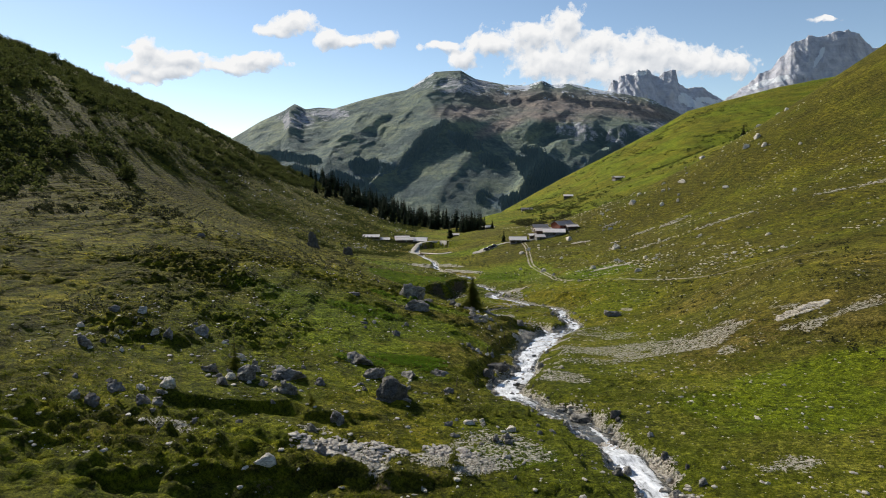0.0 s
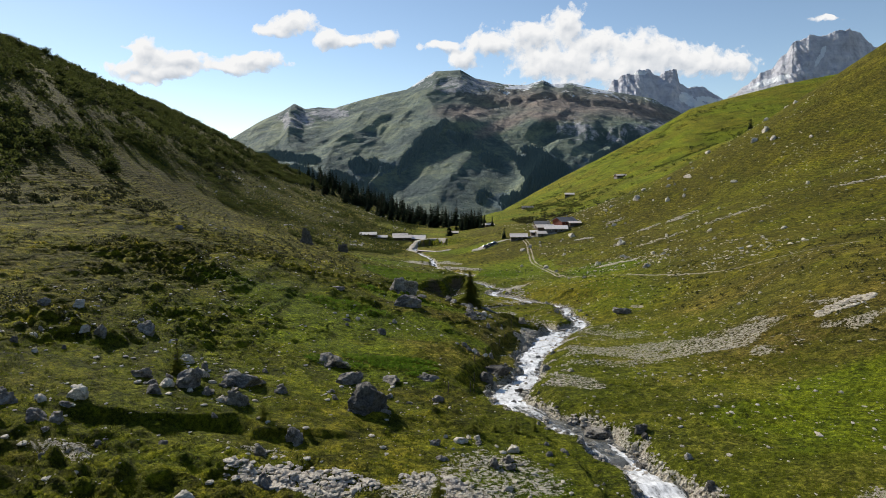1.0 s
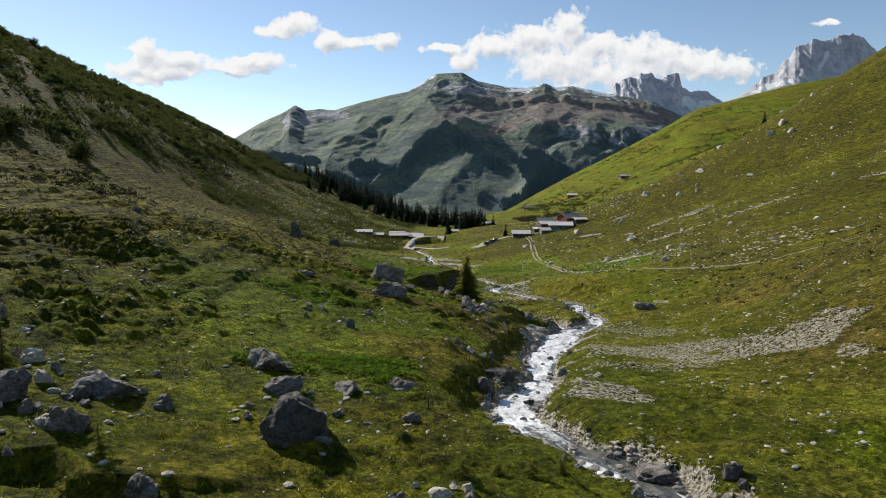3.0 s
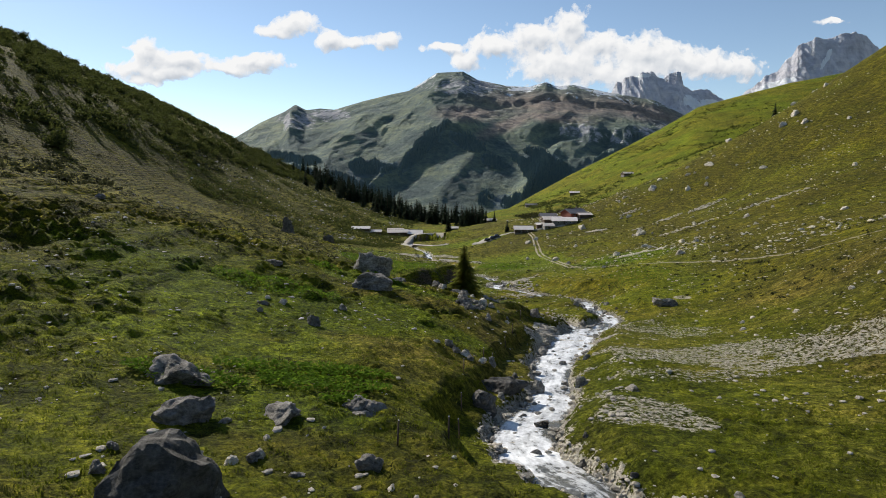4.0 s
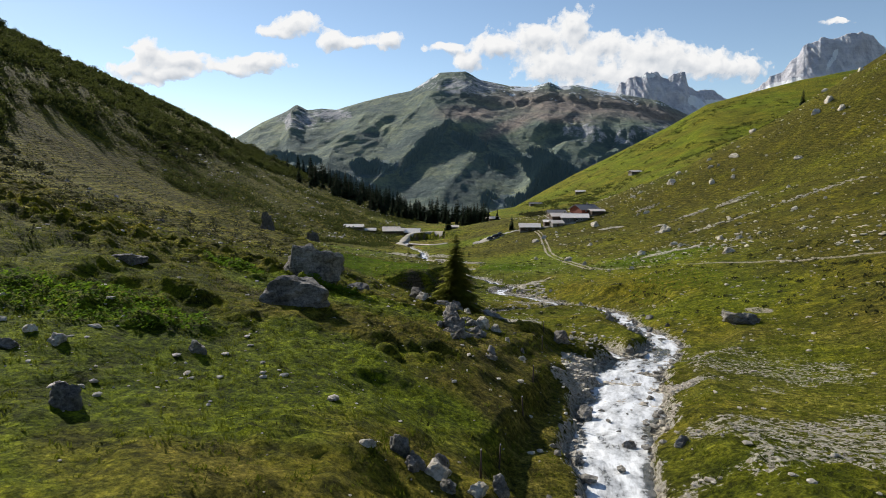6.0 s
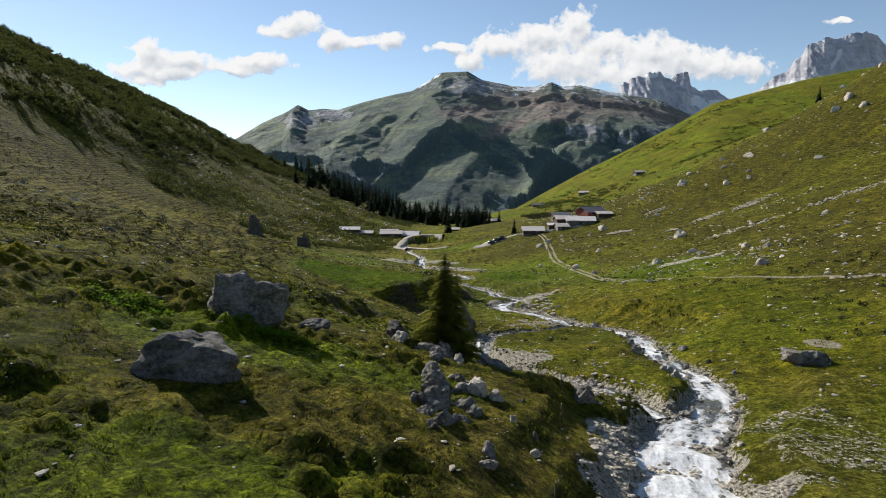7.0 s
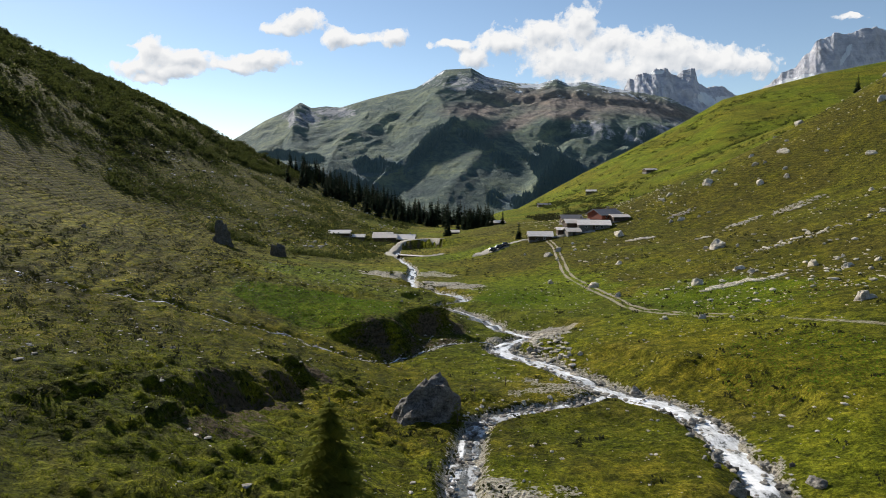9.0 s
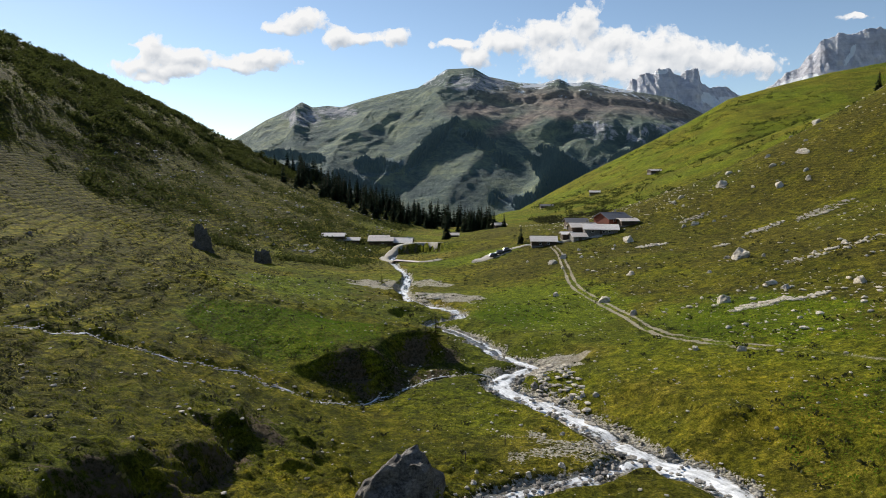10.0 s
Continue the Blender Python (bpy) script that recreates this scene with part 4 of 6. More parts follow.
# ---- clouds, far behind the peaks ----
def cloud(spots, label, seed):
    """One bank of fair-weather cloud: a far sheet whose body is a heap of billows."""
    a = np.array(spots)
    y0 = 4050.0
    u = np.linspace((a[:, 0] - 2.0 * a[:, 2]).min(), (a[:, 0] + 2.0 * a[:, 2]).max(), 260)[None, :]
    e = np.linspace((a[:, 1] - 2.2 * a[:, 3]).min(), (a[:, 1] + 2.2 * a[:, 3]).max(), 140)[:, None]
    u, e = u + 0 * e, e + 0 * u

    def heap_at(u, e):
        du = 0.010 * fbm(u, e, 0.045, 3, seed=seed * 9) + 0.004 * fbm(u, e, 0.012, 2, seed=seed * 9 + 2)
        de = 0.008 * fbm(u, e, 0.040, 3, seed=seed * 9 + 4) + 0.003 * fbm(u, e, 0.012, 2, seed=seed * 9 + 6)
        total = 0.0
        for cu, ce, ru, re in spots:
            r = np.hypot((u + du - cu) / ru, (e + de - ce) / re * np.where(e < ce, 1.25, 1.0))
            total = total + np.exp(4.0 * (1 - r))
        billow = np.abs(fbm(u, e, 0.030, 2, seed=seed * 9 + 7)) + 0.5 * np.abs(fbm(u, e, 0.013, 3, seed=seed * 9 + 8))
        return np.log(total + 1e-9) / 4.0 + 0.45 * (0.35 - billow)

    heap = heap_at(u, e)
    thick = lambda h: np.clip(h, 0, 1.1) ** 0.6
    # painted sun shading: billows brighten towards the upper left
    lit = 0.44 + 1.0 * (thick(heap) - thick(heap_at(u - 0.006, e + 0.010))) + 0.22 * (1 - np.clip(heap, 0, 0.8) / 0.8)
    edge = np.minimum(np.minimum(u - u.min(), u.max() - u) / 0.02, np.minimum(e - e.min(), e.max() - e) / 0.012)
    heap = np.minimum(heap, -1.5 + 3.0 * edge)
    deep = 60 * np.clip(heap, 0, 1)
    x, z, yy = u * y0, e * y0, y0 - deep
    me = mesh_from("cloud", np.stack([x.ravel(), yy.ravel(), z.ravel()], 1), grid_faces(*u.shape), CLOUD)
    weight(me, "body", heap)
    weight(me, "lit", lit)
    ob = new("cloud", me)
    ob.visible_shadow = False
    return tagged(ob, label, "cloud", kind="structure")


cloud(((-0.468, 0.192, 0.035, 0.026), (-0.494, 0.168, 0.048, 0.020), (-0.416, 0.182, 0.067, 0.015), (-0.481, 0.150, 0.040, 0.011), (-0.283, 0.173, 0.056, 0.019), (-0.345, 0.168, 0.060, 0.012), (-0.44, 0.165, 0.06, 0.016), (-0.31, 0.182, 0.035, 0.012)), "long white cumulus bank in a pale blue sky", 1)
cloud(((-0.239, 0.237, 0.040, 0.020), (-0.266, 0.224, 0.039, 0.011), (-0.186, 0.208, 0.033, 0.015), (-0.150, 0.206, 0.039, 0.010), (-0.092, 0.208, 0.034, 0.019)), "string of small white cumulus puffs", 2)
cloud(((0.194, 0.232, 0.033, 0.035), (0.141, 0.220, 0.053, 0.028), (0.074, 0.201, 0.058, 0.024), (0.026, 0.181, 0.029, 0.019), (0.240, 0.207, 0.039, 0.024), (0.182, 0.175, 0.087, 0.039), (0.312, 0.195, 0.056, 0.028), (0.366, 0.180, 0.082, 0.032), (0.430, 0.174, 0.067, 0.022), (0.477, 0.170, 0.029, 0.024), (0.286, 0.163, 0.087, 0.030), (0.002, 0.203, 0.035, 0.007)), "large heaped cumulus cloud over the peaks", 3)
cloud(((0.599, 0.238, 0.025, 0.008),), "tiny wisp of white cloud", 4)


# ---- rocks ----
def rock_mesh(name, seed, material, cuts=16, subdivisions=3, rough=0.13, taper=0.0):
    """A broken boulder about one metre wide, flat below, its middle at its base."""
    rng = np.random.default_rng(seed)
    bm = bmesh.new()
    bmesh.ops.create_icosphere(bm, subdivisions=subdivisions, radius=0.62)
    v = np.array([p.co[:] for p in bm.verts])
    spin = np.linalg.qr(rng.normal(size=(3, 3)))[0] if rng.random() < 0.6 else np.eye(3)
    w = v @ spin
    w /= np.max(np.abs(w), axis=1, keepdims=True) ** 0.75 / 0.62 ** 0.75
    v = w @ spin.T * 0.82
    for _ in range(cuts):
        n = rng.normal(size=3)
        n[2] = abs(n[2]) * rng.choice((1, 1, -1))
        n /= np.linalg.norm(n)
        over = v @ n - rng.uniform(0.30, 0.50)
        v -= np.maximum(over, 0)[:, None] * n
    off = rng.uniform(0, 50)
    bumps = np.array([noise.fractal(Vector(p * 3.4 + off), 0.8, 2.1, 4) for p in v])
    tilt = rng.normal(size=2) * 0.35
    layers = np.array([noise.noise(Vector((p[0] * 1.0 + off, p[1] * 1.0, (p[2] + tilt[0] * p[0] + tilt[1] * p[1]) * 8.0))) for p in v])
    length = np.linalg.norm(v, axis=1, keepdims=True)
    v += v / length * (0.55 * rough * bumps + 0.05 * np.sign(layers) * np.minimum(np.abs(layers) * 2, 0.6))[:, None]
    v[:, 2] = np.where(v[:, 2] < -0.25, -0.25 + 0.25 * (v[:, 2] + 0.25), v[:, 2]) + 0.12
    v[:, :2] *= (1 - taper * np.clip(v[:, 2:] / 0.6, 0, 1))
    for p, co in zip(bm.verts, v):
        p.co = co
    me = bpy.data.meshes.new(name)
    bm.to_mesh(me)
    bm.free()
    me.materials.append(material)
    return me


def place_rock(name, me, x, y, wide, tall, deep=None, turn=0.0, label="", sink=0.06, category="boulder", group=""):
    """Sets a rock into the ground, so wide and so tall above it."""
    ob = new(name, me)
    deep = deep or wide * 0.8
    ob.matrix_world = pose(x, y, height(x, y) - sink * tall, 0, 0, turn) @ Matrix.Diagonal((wide, deep, tall / 0.62, 1))
    return tagged(ob, label, category, group)


ROCKS = [rock_mesh("boulder", 300 + k, BOULDER, 9, 4, 0.2) for k in range(9)]
PALE_ROCKS = [rock_mesh("boulder", 320 + k, PEBBLE, 9, 3, 0.2) for k in range(5)]
DARK_ROCKS = [rock_mesh("bank_rock", 340 + k, DARK_ROCK, 9, 4) for k in range(4)]
# single large boulders: plan place, width, height, which shape
LARGE = (
    (-9.6, 67.4, 3.0, 1.5, 0), (-7.4, 63.2, 2.5, 1.3, 1), (-3.8, 64.4, 2.1, 0.8, 2), (-0.9, 66.6, 1.5, 0.75, 7), (0.0, 66.2, 1.2, 0.6, 2), (-0.4, 65.6, 1.0, 0.5, 4), (-15.6, 105.0, 2.1, 0.9, 4),
    (15.2, 76.0, 1.0, 0.6, 5), (37.2, 131.0, 3.6, 2.2, 6), (-13.8, 52.0, 1.6, 1.6, 8), (-15.0, 57.5, 2.8, 1.4, 0),
    (-18.4, 54.8, 2.3, 1.6, 1), (-26.3, 65.0, 2.0, 1.5, 2), (-11.9, 57.1, 1.1, 0.8, 3), (13.8, 57.2, 2.6, 1.1, 4),
    (-3.2, 121.3, 2.2, 0.9, 7), (9.4, 120.9, 2.7, 1.3, 8), (5.6, 111.6, 1.9, 1.5, 0), (5.8, 107.5, 1.6, 1.5, 1), (15.2, 118.6, 2.0, 1.2, 2),
)
BOULDER_LABELS = ("grey limestone boulder half sunk in the turf", "pale cracked boulder lying in rough grass", "weathered grey boulder with a flat lit top")
for k, (x, y, w, h, which) in enumerate(LARGE):
    place_rock("boulder", ROCKS[which], x, y, w, 0.72 * h, turn=40 * k, label=BOULDER_LABELS[k % 3], sink=0.1)
# pinnacles use the dark rock material, which carries their backlit shade
for x, y, w, h, label in ((-64.7, 300.0, 6.6, 7.0, "tall rock pinnacle standing alone on the slope, backlit shade in its colour"), (-47.5, 303.0, 4.4, 5.8, "upright rock tooth with a long shadow, backlit shade in its colour")):
    place_rock("rock_pinnacle", rock_mesh("rock_pinnacle", int(360 + h), DARK_ROCK, 7, 4, 0.3, 0.12), x, y, w, h, w * 0.7, 25, label, 0.1, "rock")
place_rock("standing_rock", rock_mesh("standing_rock", 374, BOULDER, 9, 4, 0.2, 0.42), 6.9, 159.8, 5.8, 3.7, 4.4, 20, "pale upright rock block beside the side channel", 0.06, "rock")
place_rock("mossy_rock", rock_mesh("mossy_rock", 379, DARK_ROCK, 8, 4, 0.2), -5.1, 55.8, 3.3, 2.0, 2.6, 60, "craggy dark block capped with grass", 0.08, "rock")
slab_mesh = rock_mesh("slab_boulder", 391, BOULDER, 3, 4, 0.10)
place_rock("slab_boulder", slab_mesh, -4.4, 104.6, 4.1, 1.6, 2.4, 12, "smooth grey slab of rock with a long shadow on the turf", 0.1)
# the split boulder: two blocks, one on the other
place_rock("split_boulder", rock_mesh("split_boulder", 383, BOULDER, 8, 4, 0.26), -6.3, 115.4, 4.4, 2.9, 3.4, 10, "big square boulder with bedding cracks and a dark shaded face", 0.06)
place_rock("bank_rock", DARK_ROCKS[2], 7.4, 81.2, 3.4, 1.6, 2.0, 20, "dark wet rock face on the stream bank", 0.1, "rock")
place_rock("bank_rock", DARK_ROCKS[3], 5.9, 76.0, 2.0, 1.3, 1.6, 80, "dark wet rock face on the stream bank", 0.1, "rock")
place_rock("bank_rock", DARK_ROCKS[1], 2.3, 127.4, 2.6, 1.3, 1.9, 120, "brown bank rock under the spruce", 0.1, "rock")

# loose groups of single boulders: plan place, half sizes, how many, sizes
GROUPS = (
    (-19.0, 46.0, 10.0, 7.0, 30, 0.4, 1.5), (-27.0, 62.0, 12.0, 9.0, 22, 0.5, 1.6), (-6.0, 58.0, 6.0, 5.0, 12, 0.4, 1.1), (-17.0, 57.0, 4.0, 3.0, 14, 0.6, 1.7), (6.6, 108.0, 3.2, 6.0, 34, 0.45, 1.35), (6.0, 121.0, 3.0, 3.0, 16, 0.6, 1.6), (4.0, 47.0, 7.0, 7.0, 24, 0.3, 0.9), (14.0, 163.0, 7.0, 5.0, 20, 0.3, 0.9), (22.0, 186.0, 4.0, 14.0, 20, 0.4, 1.1),
    (4.6, 84.6, 2.6, 0.9, 9, 0.5, 1.1), (-12.0, 88.0, 6.0, 4.0, 6, 0.5, 1.3), (74.0, 230.0, 34.0, 45.0, 26, 0.9, 2.6), (120.0, 320.0, 55.0, 60.0, 34, 1.3, 4.2),
    (170.0, 390.0, 60.0, 50.0, 18, 2.0, 5.0), (40.0, 110.0, 14.0, 20.0, 9, 0.5, 1.2), (52.0, 300.0, 20.0, 20.0, 10, 1.0, 2.4), (-60.0, 190.0, 35.0, 60.0, 10, 0.7, 1.9),
)
rng = np.random.default_rng(5)
for cx, cy, rx, ry, count, small, big in GROUPS:
    for _ in range(count):
        x, y = cx + rx * np.clip(rng.normal() * 0.55, -1.2, 1.2), cy + ry * np.clip(rng.normal() * 0.55, -1.2, 1.2)
        if np.abs(nearest(np.array([x]), np.array([y]), STREAM, 8)[0][0]) < 2.4:
            continue
        w = small + (big - small) * rng.random() ** 2.2
        place_rock("boulder", (PALE_ROCKS[int(rng.integers(5))] if cx > 12 or rng.random() < 0.3 else ROCKS[int(rng.integers(9))]), x, y, w, w * rng.uniform(0.4, 0.75), w * rng.uniform(0.65, 1.0), rng.uniform(0, 360), "loose grey boulder on the grassy slope" if cx > 20 else "rough grey boulder among hummocks", 0.18, group="boulders on the slopes")
# boulders in and along the water
STREAM_ROCKS = [rock_mesh("stream_stone", 350 + k, DARK_ROCK if k < 3 else WET_STONE, 9, 3, 0.2) for k in range(8)]
rng = np.random.default_rng(8)
for k in range(150):
    i = int(rng.integers(60, 560))
    p, q = STREAM[i], STREAM[i + 1] - STREAM[i]
    side = np.array([q[1], -q[0]]) / np.hypot(*q) * rng.choice((-1, 1)) * rng.uniform(0.6, 3.2)
    w = 0.35 + 0.95 * rng.random() ** 2.4
    place_rock("stream_stone", STREAM_ROCKS[int(rng.integers(8))], *(p + side), w, w * rng.uniform(0.5, 0.8), w * 0.8, rng.uniform(0, 360), "wet stone at the edge of the stream", 0.15, "stone", "stones along the stream")


def loose_stones(name, places, sizes, seed, material, label, level=None):
    """Many small angular stones as one mesh of loose pieces."""
    bm = bmesh.new()
    bmesh.ops.create_icosphere(bm, subdivisions=1, radius=0.5)
    v0 = np.array([v.co[:] for v in bm.verts])
    f0 = np.array([[v.index for v in f.verts] for f in bm.faces])
    bm.free()
    r = np.random.default_rng(seed)
    n = len(places)
    v = np.repeat(v0[None], n, 0) * r.uniform(0.72, 1.25, (n, len(v0), 1))
    v *= (sizes[:, None, None] * np.stack([r.uniform(0.8, 1.3, n), r.uniform(0.6, 1.0, n), r.uniform(0.28, 0.55, n)], 1)[:, None, :])
    a = r.uniform(0, 6.28, n)
    c, s = np.cos(a)[:, None], np.sin(a)[:, None]
    v = np.stack([v[..., 0] * c - v[..., 1] * s, v[..., 0] * s + v[..., 1] * c, v[..., 2]], -1)
    z = (height(places[:, 0], places[:, 1]) if level is None else level) + 0.12 * sizes
    v += np.concatenate([places, z[:, None]], 1)[:, None, :]
    f = f0[None] + (np.arange(n) * len(v0))[:, None, None]
    me = mesh_from(name, v.reshape(-1, 3), f.reshape(-1, 3), material, False)
    return tagged(new(name, me), label, "stones", kind="stuff")


def scatter(count, x0, x1, y0, y1, keep, seed):
    """Random plan places, thinned out by keep(x, y)."""
    r = np.random.default_rng(seed)
    out = np.zeros((0, 2))
    while len(out) < count:
        x, y = r.uniform(x0, x1, 3 * count), y0 + (y1 - y0) * r.random(3 * count) ** 1.4
        ok = r.random(3 * count) < keep(x, y)
        out = np.concatenate([out, np.stack([x[ok], y[ok]], 1)])
    return out[:count]


spots = scatter(28000, -34, 56, 34, 215, lambda x, y: np.maximum(cover_at("stone", x, y) - 0.22, 0.0) * 1.3 * (0.12 + 0.88 * smooth(-0.1, 0.25, fbm(x, y, 1.9, 3, 0.6, seed=220))), 21)
off = np.abs(nearest(spots[:, 0], spots[:, 1], STREAM, 8)[0])
loose_stones("gravel", spots, (0.07 + 0.38 * np.random.default_rng(22).random(len(spots)) ** 3.2) * np.where(off > 5, 0.50, 1.0), 23, PEBBLE, "pale gravel and cobbles along the stream and in bare patches")
spots = scatter(9000, -40, 75, 34, 260, lambda x, y: 0.2 + 0.8 * (fbm(x, y, 4.5, 3, 0.6, seed=221) > 0.14), 24)
loose_stones("scattered_stones", spots, 0.10 + 0.45 * np.random.default_rng(25).random(len(spots)) ** 4.5, 26, PEBBLE, "small pale stones strewn over the pasture")
spots = scatter(3200, 45, 210, 150, 460, lambda x, y: 0.1 + 0.9 * (fbm(x * 0.45, y, 16, 3, 0.6, seed=222) > 0.18), 27)
loose_stones("slope_stones", spots, 0.25 + 1.1 * np.random.default_rng(28).random(len(spots)) ** 3.5, 29, PEBBLE, "strewn stones in bands on the sunny slope")
r = np.random.default_rng(71)
pick = r.integers(60, 640, 1500)
flow = np.gradient(STREAM, axis=0)[pick]
off = r.normal(size=1500) * 0.75
off = np.where(r.random(1500) < 0.10, off * 0.6, np.sign(off) * (0.75 + 0.35 * np.abs(off)))
wet = STREAM[pick] + np.stack([flow[:, 1], -flow[:, 0]], 1) / np.hypot(flow[:, 0], flow[:, 1])[:, None] * (off * stream_half(STREAM[pick][:, 1]))[:, None]
loose_stones("wet_cobbles", wet, 0.22 + 0.62 * r.random(1500) ** 2.6, 72, WET_STONE, "wet grey cobbles standing out of the white water", bed_height(wet[:, 1]) + 0.02)
pick = r.integers(10, len(SIDE_STREAM) - 4, 420)
loose_stones("channel_cobbles", SIDE_STREAM[pick] + r.normal(size=(420, 2)) * 0.8, 0.2 + 0.5 * r.random(420) ** 2.4, 73, WET_STONE, "wet cobbles in the shallow side channel", bed_height(SIDE_STREAM[pick][:, 1]) + 0.02)
near_brook = BROOK[np.random.default_rng(54).integers(20, len(BROOK) - 8, 700)] + np.random.default_rng(55).normal(size=(700, 2)) * 0.55
loose_stones("brook_stones", near_brook, 0.10 + 0.4 * np.random.default_rng(56).random(700) ** 2.5, 57, PEBBLE, "pale stones along the thin brook")
foot = scatter(700, -150, -25, 330, 620, lambda x, y: 0.2 + 0.8 * (fbm(x, y, 22, 3, seed=223) > 0.1), 58)
loose_stones("slope_foot_stones", foot, 0.4 + 2.2 * np.random.default_rng(59).random(len(foot)) ** 3.5, 60, PEBBLE, "grey stones strewn over the foot of the shaded slope")
rib = sampled(((74.0, 240.0), (92.0, 238.0), (112.0, 236.0), (134.0, 229.0), (158.0, 216.0), (182.0, 204.0)), 0.5)
r = np.random.default_rng(81)
pick = r.integers(0, len(rib), 900)
pick = pick[value_noise(pick / 14.0, 0.0 * pick, 82) > -0.35]
loose_stones("rock_rib", rib[pick] + r.normal(size=(len(pick), 2)) * (0.9, 1.2), 0.25 + 1.0 * r.random(len(pick)) ** 2.6, 83, PEBBLE, "broken rib of pale rock running up the sunny slope")
# heaps of field stones
for cx, cy, rx, ry, n, label in ((49.5, 82.5, 3.6, 1.6, 620, "long heap of gathered field stones"), (-7.0, 42.3, 4.4, 1.7, 620, "bed of angular grey rubble"), (0.4, 43.6, 2.0, 1.3, 200, "small fan of grey rubble"), (58.0, 216.0, 5.0, 1.6, 220, "flat heap of field stones"), (70.0, 307.0, 5.0, 2.2, 200, "flat heap of field stones"), (97.0, 294.0, 5.0, 2.4, 150, "patch of bare scree on the slope"), (110.0, 289.0, 7.5, 3.6, 240, "patch of bare scree on the slope"), (64.0, 214.0, 3.0, 1.4, 90, "low ledge of broken rock in the turf"), (80.0, 282.0, 2.2, 1.4, 40, "low ledge of broken rock in the turf"), (92.0, 330.0, 6.0, 2.0, 120, "low ledge of broken rock in the turf"), (18.0, 125.0, 4.8, 7.0, 420, "bar of pale cobbles between two channels"), (17.2, 110.5, 3.2, 6.5, 420, "shoal of pale cobbles at the edge of the stream"), (22.5, 190.0, 2.5, 12.0, 260, "strip of pale cobbles beside the stream"), (4.0, 262.0, 6.0, 5.0, 260, "bank of dumped stones by the stream")):
    r = np.random.default_rng(int(900 + cx * 7 + cy))
    ang, rad = r.uniform(0, 6.28, n), np.sqrt(r.random(n))
    loose_stones("stone_heap", np.stack([cx + rx * rad * np.cos(ang), cy + ry * rad * np.sin(ang)], 1), (0.16 + 0.45 * r.random(n) ** 2) * (1 if cy < 150 else 1.9), int(cx) + 400, PEBBLE, label)


# ---- conifers ----
def spruce_meshes(tall, spread, whorls, per, twigs, seed, full=1.0, bare=0.06):
    """Trunk and crown of one spruce, as two bmeshes: drooping boughs set with flat sprays of needles."""
    r = np.random.default_rng(seed)
    trunk = bmesh.new()
    rod(trunk, (0, 0, -0.4), (0.02 * tall, 0, 0.5 * tall), 0.022 * tall, 0.013 * tall, 8)
    rod(trunk, (0.02 * tall, 0, 0.5 * tall), (0.0, 0.01 * tall, tall), 0.013 * tall, 0.002 * tall, 7)
    verts, faces = [], []
    for k in range(whorls):
        f = (k + r.uniform(-0.3, 0.3)) / whorls
        z = tall * (bare + (1 - bare) * f)
        reach = spread * (1 - f) ** 0.85 * r.uniform(0.75, 1.1) + 0.03 * spread
        for j in range(max(3, int(per * (1 - 0.45 * f)))):
            a = r.uniform(0, 2 * math.pi)
            ln = reach * r.uniform(0.6, 1.12)
            way = np.array([math.cos(a), math.sin(a), 0.0])
            side = np.array([-way[1], way[0], 0.0])
            n = max(2, int(twigs * (0.35 + 0.65 * ln / spread)))
            for i in range(n):
                s = (i + r.uniform(0.2, 1.0)) / n
                droop = -0.34 * ln * s**1.4 + 0.10 * ln * s + (0.18 * ln * f)
                p = way * ln * s + np.array([0, 0, z + droop])
                half = (0.10 + 0.24 * (1 - s)) * ln * full * r.uniform(0.7, 1.25) + 0.03 * spread * full
                tip = way * half * r.uniform(0.6, 1.2) * 0.7
                for sg in (-1, 1):
                    q = p + side * sg * half + tip + np.array([0, 0, -half * r.uniform(0.1, 0.55)])
                    w = half * 0.30 * full
                    m = len(verts)
                    lift = np.array([0, 0, w * r.uniform(-0.2, 0.5)])
                    verts += [p - way * w, q - way * 0.25 * w, q + way * 0.5 * w + lift * 0.3, p + way * w + lift]
                    faces.append((m, m + 1, m + 2, m + 3))
    crown = bmesh.new()
    made = [crown.verts.new(v) for v in verts]
    for q in faces:
        crown.faces.new([made[i] for i in q])
    return trunk, crown


def spruce(m, tall, spread, whorls, per, twigs, seed, label, needles=None, group="", full=1.0):
    tree = thing("spruce_tree", m, label, "conifer tree", group)
    trunk, crown = spruce_meshes(tall, spread, whorls, per, twigs, seed, full)
    part("trunk", trunk, BARK, tree, smooth_faces=True)
    part("crown", crown, needles or NEEDLES, tree)
    return tree


def on_ground(x, y, turn=0.0, size=1.0, sink=0.05):
    return pose(x, y, height(x, y) - sink, 0, 0, turn) @ Matrix.Scale(size, 4)


spruce(on_ground(6.0, 123.8), 7.8, 2.8, 44, 15, 24, 501, "solitary dark green spruce growing out of rocks above the stream", full=0.85)
young = spruce(on_ground(-20.2, 57.2), 3.6, 0.95, 22, 9, 9, 502, "slim young spruce beside a dark boulder")
small = spruce(on_ground(3.2, 53.0), 1.7, 0.75, 12, 8, 7, 503, "small bushy spruce sapling in rubble", group="spruce saplings")
for k, (x, y, s) in enumerate(((6.4, 53.4, 0.95), (4.9, 53.6, 0.6), (7.9, 54.4, 0.7), (-11.4, 50.3, 1.1), (8.6, 164.4, 1.5), (7.8, 205.0, 2.1), (0.8, 41.0, 1.1), (-13.4, 37.6, 0.9), (10.4, 126.0, 1.2), (-8.4, 276.0, 2.0))):
    copy_thing(small, on_ground(x, y, 70 * k, s))
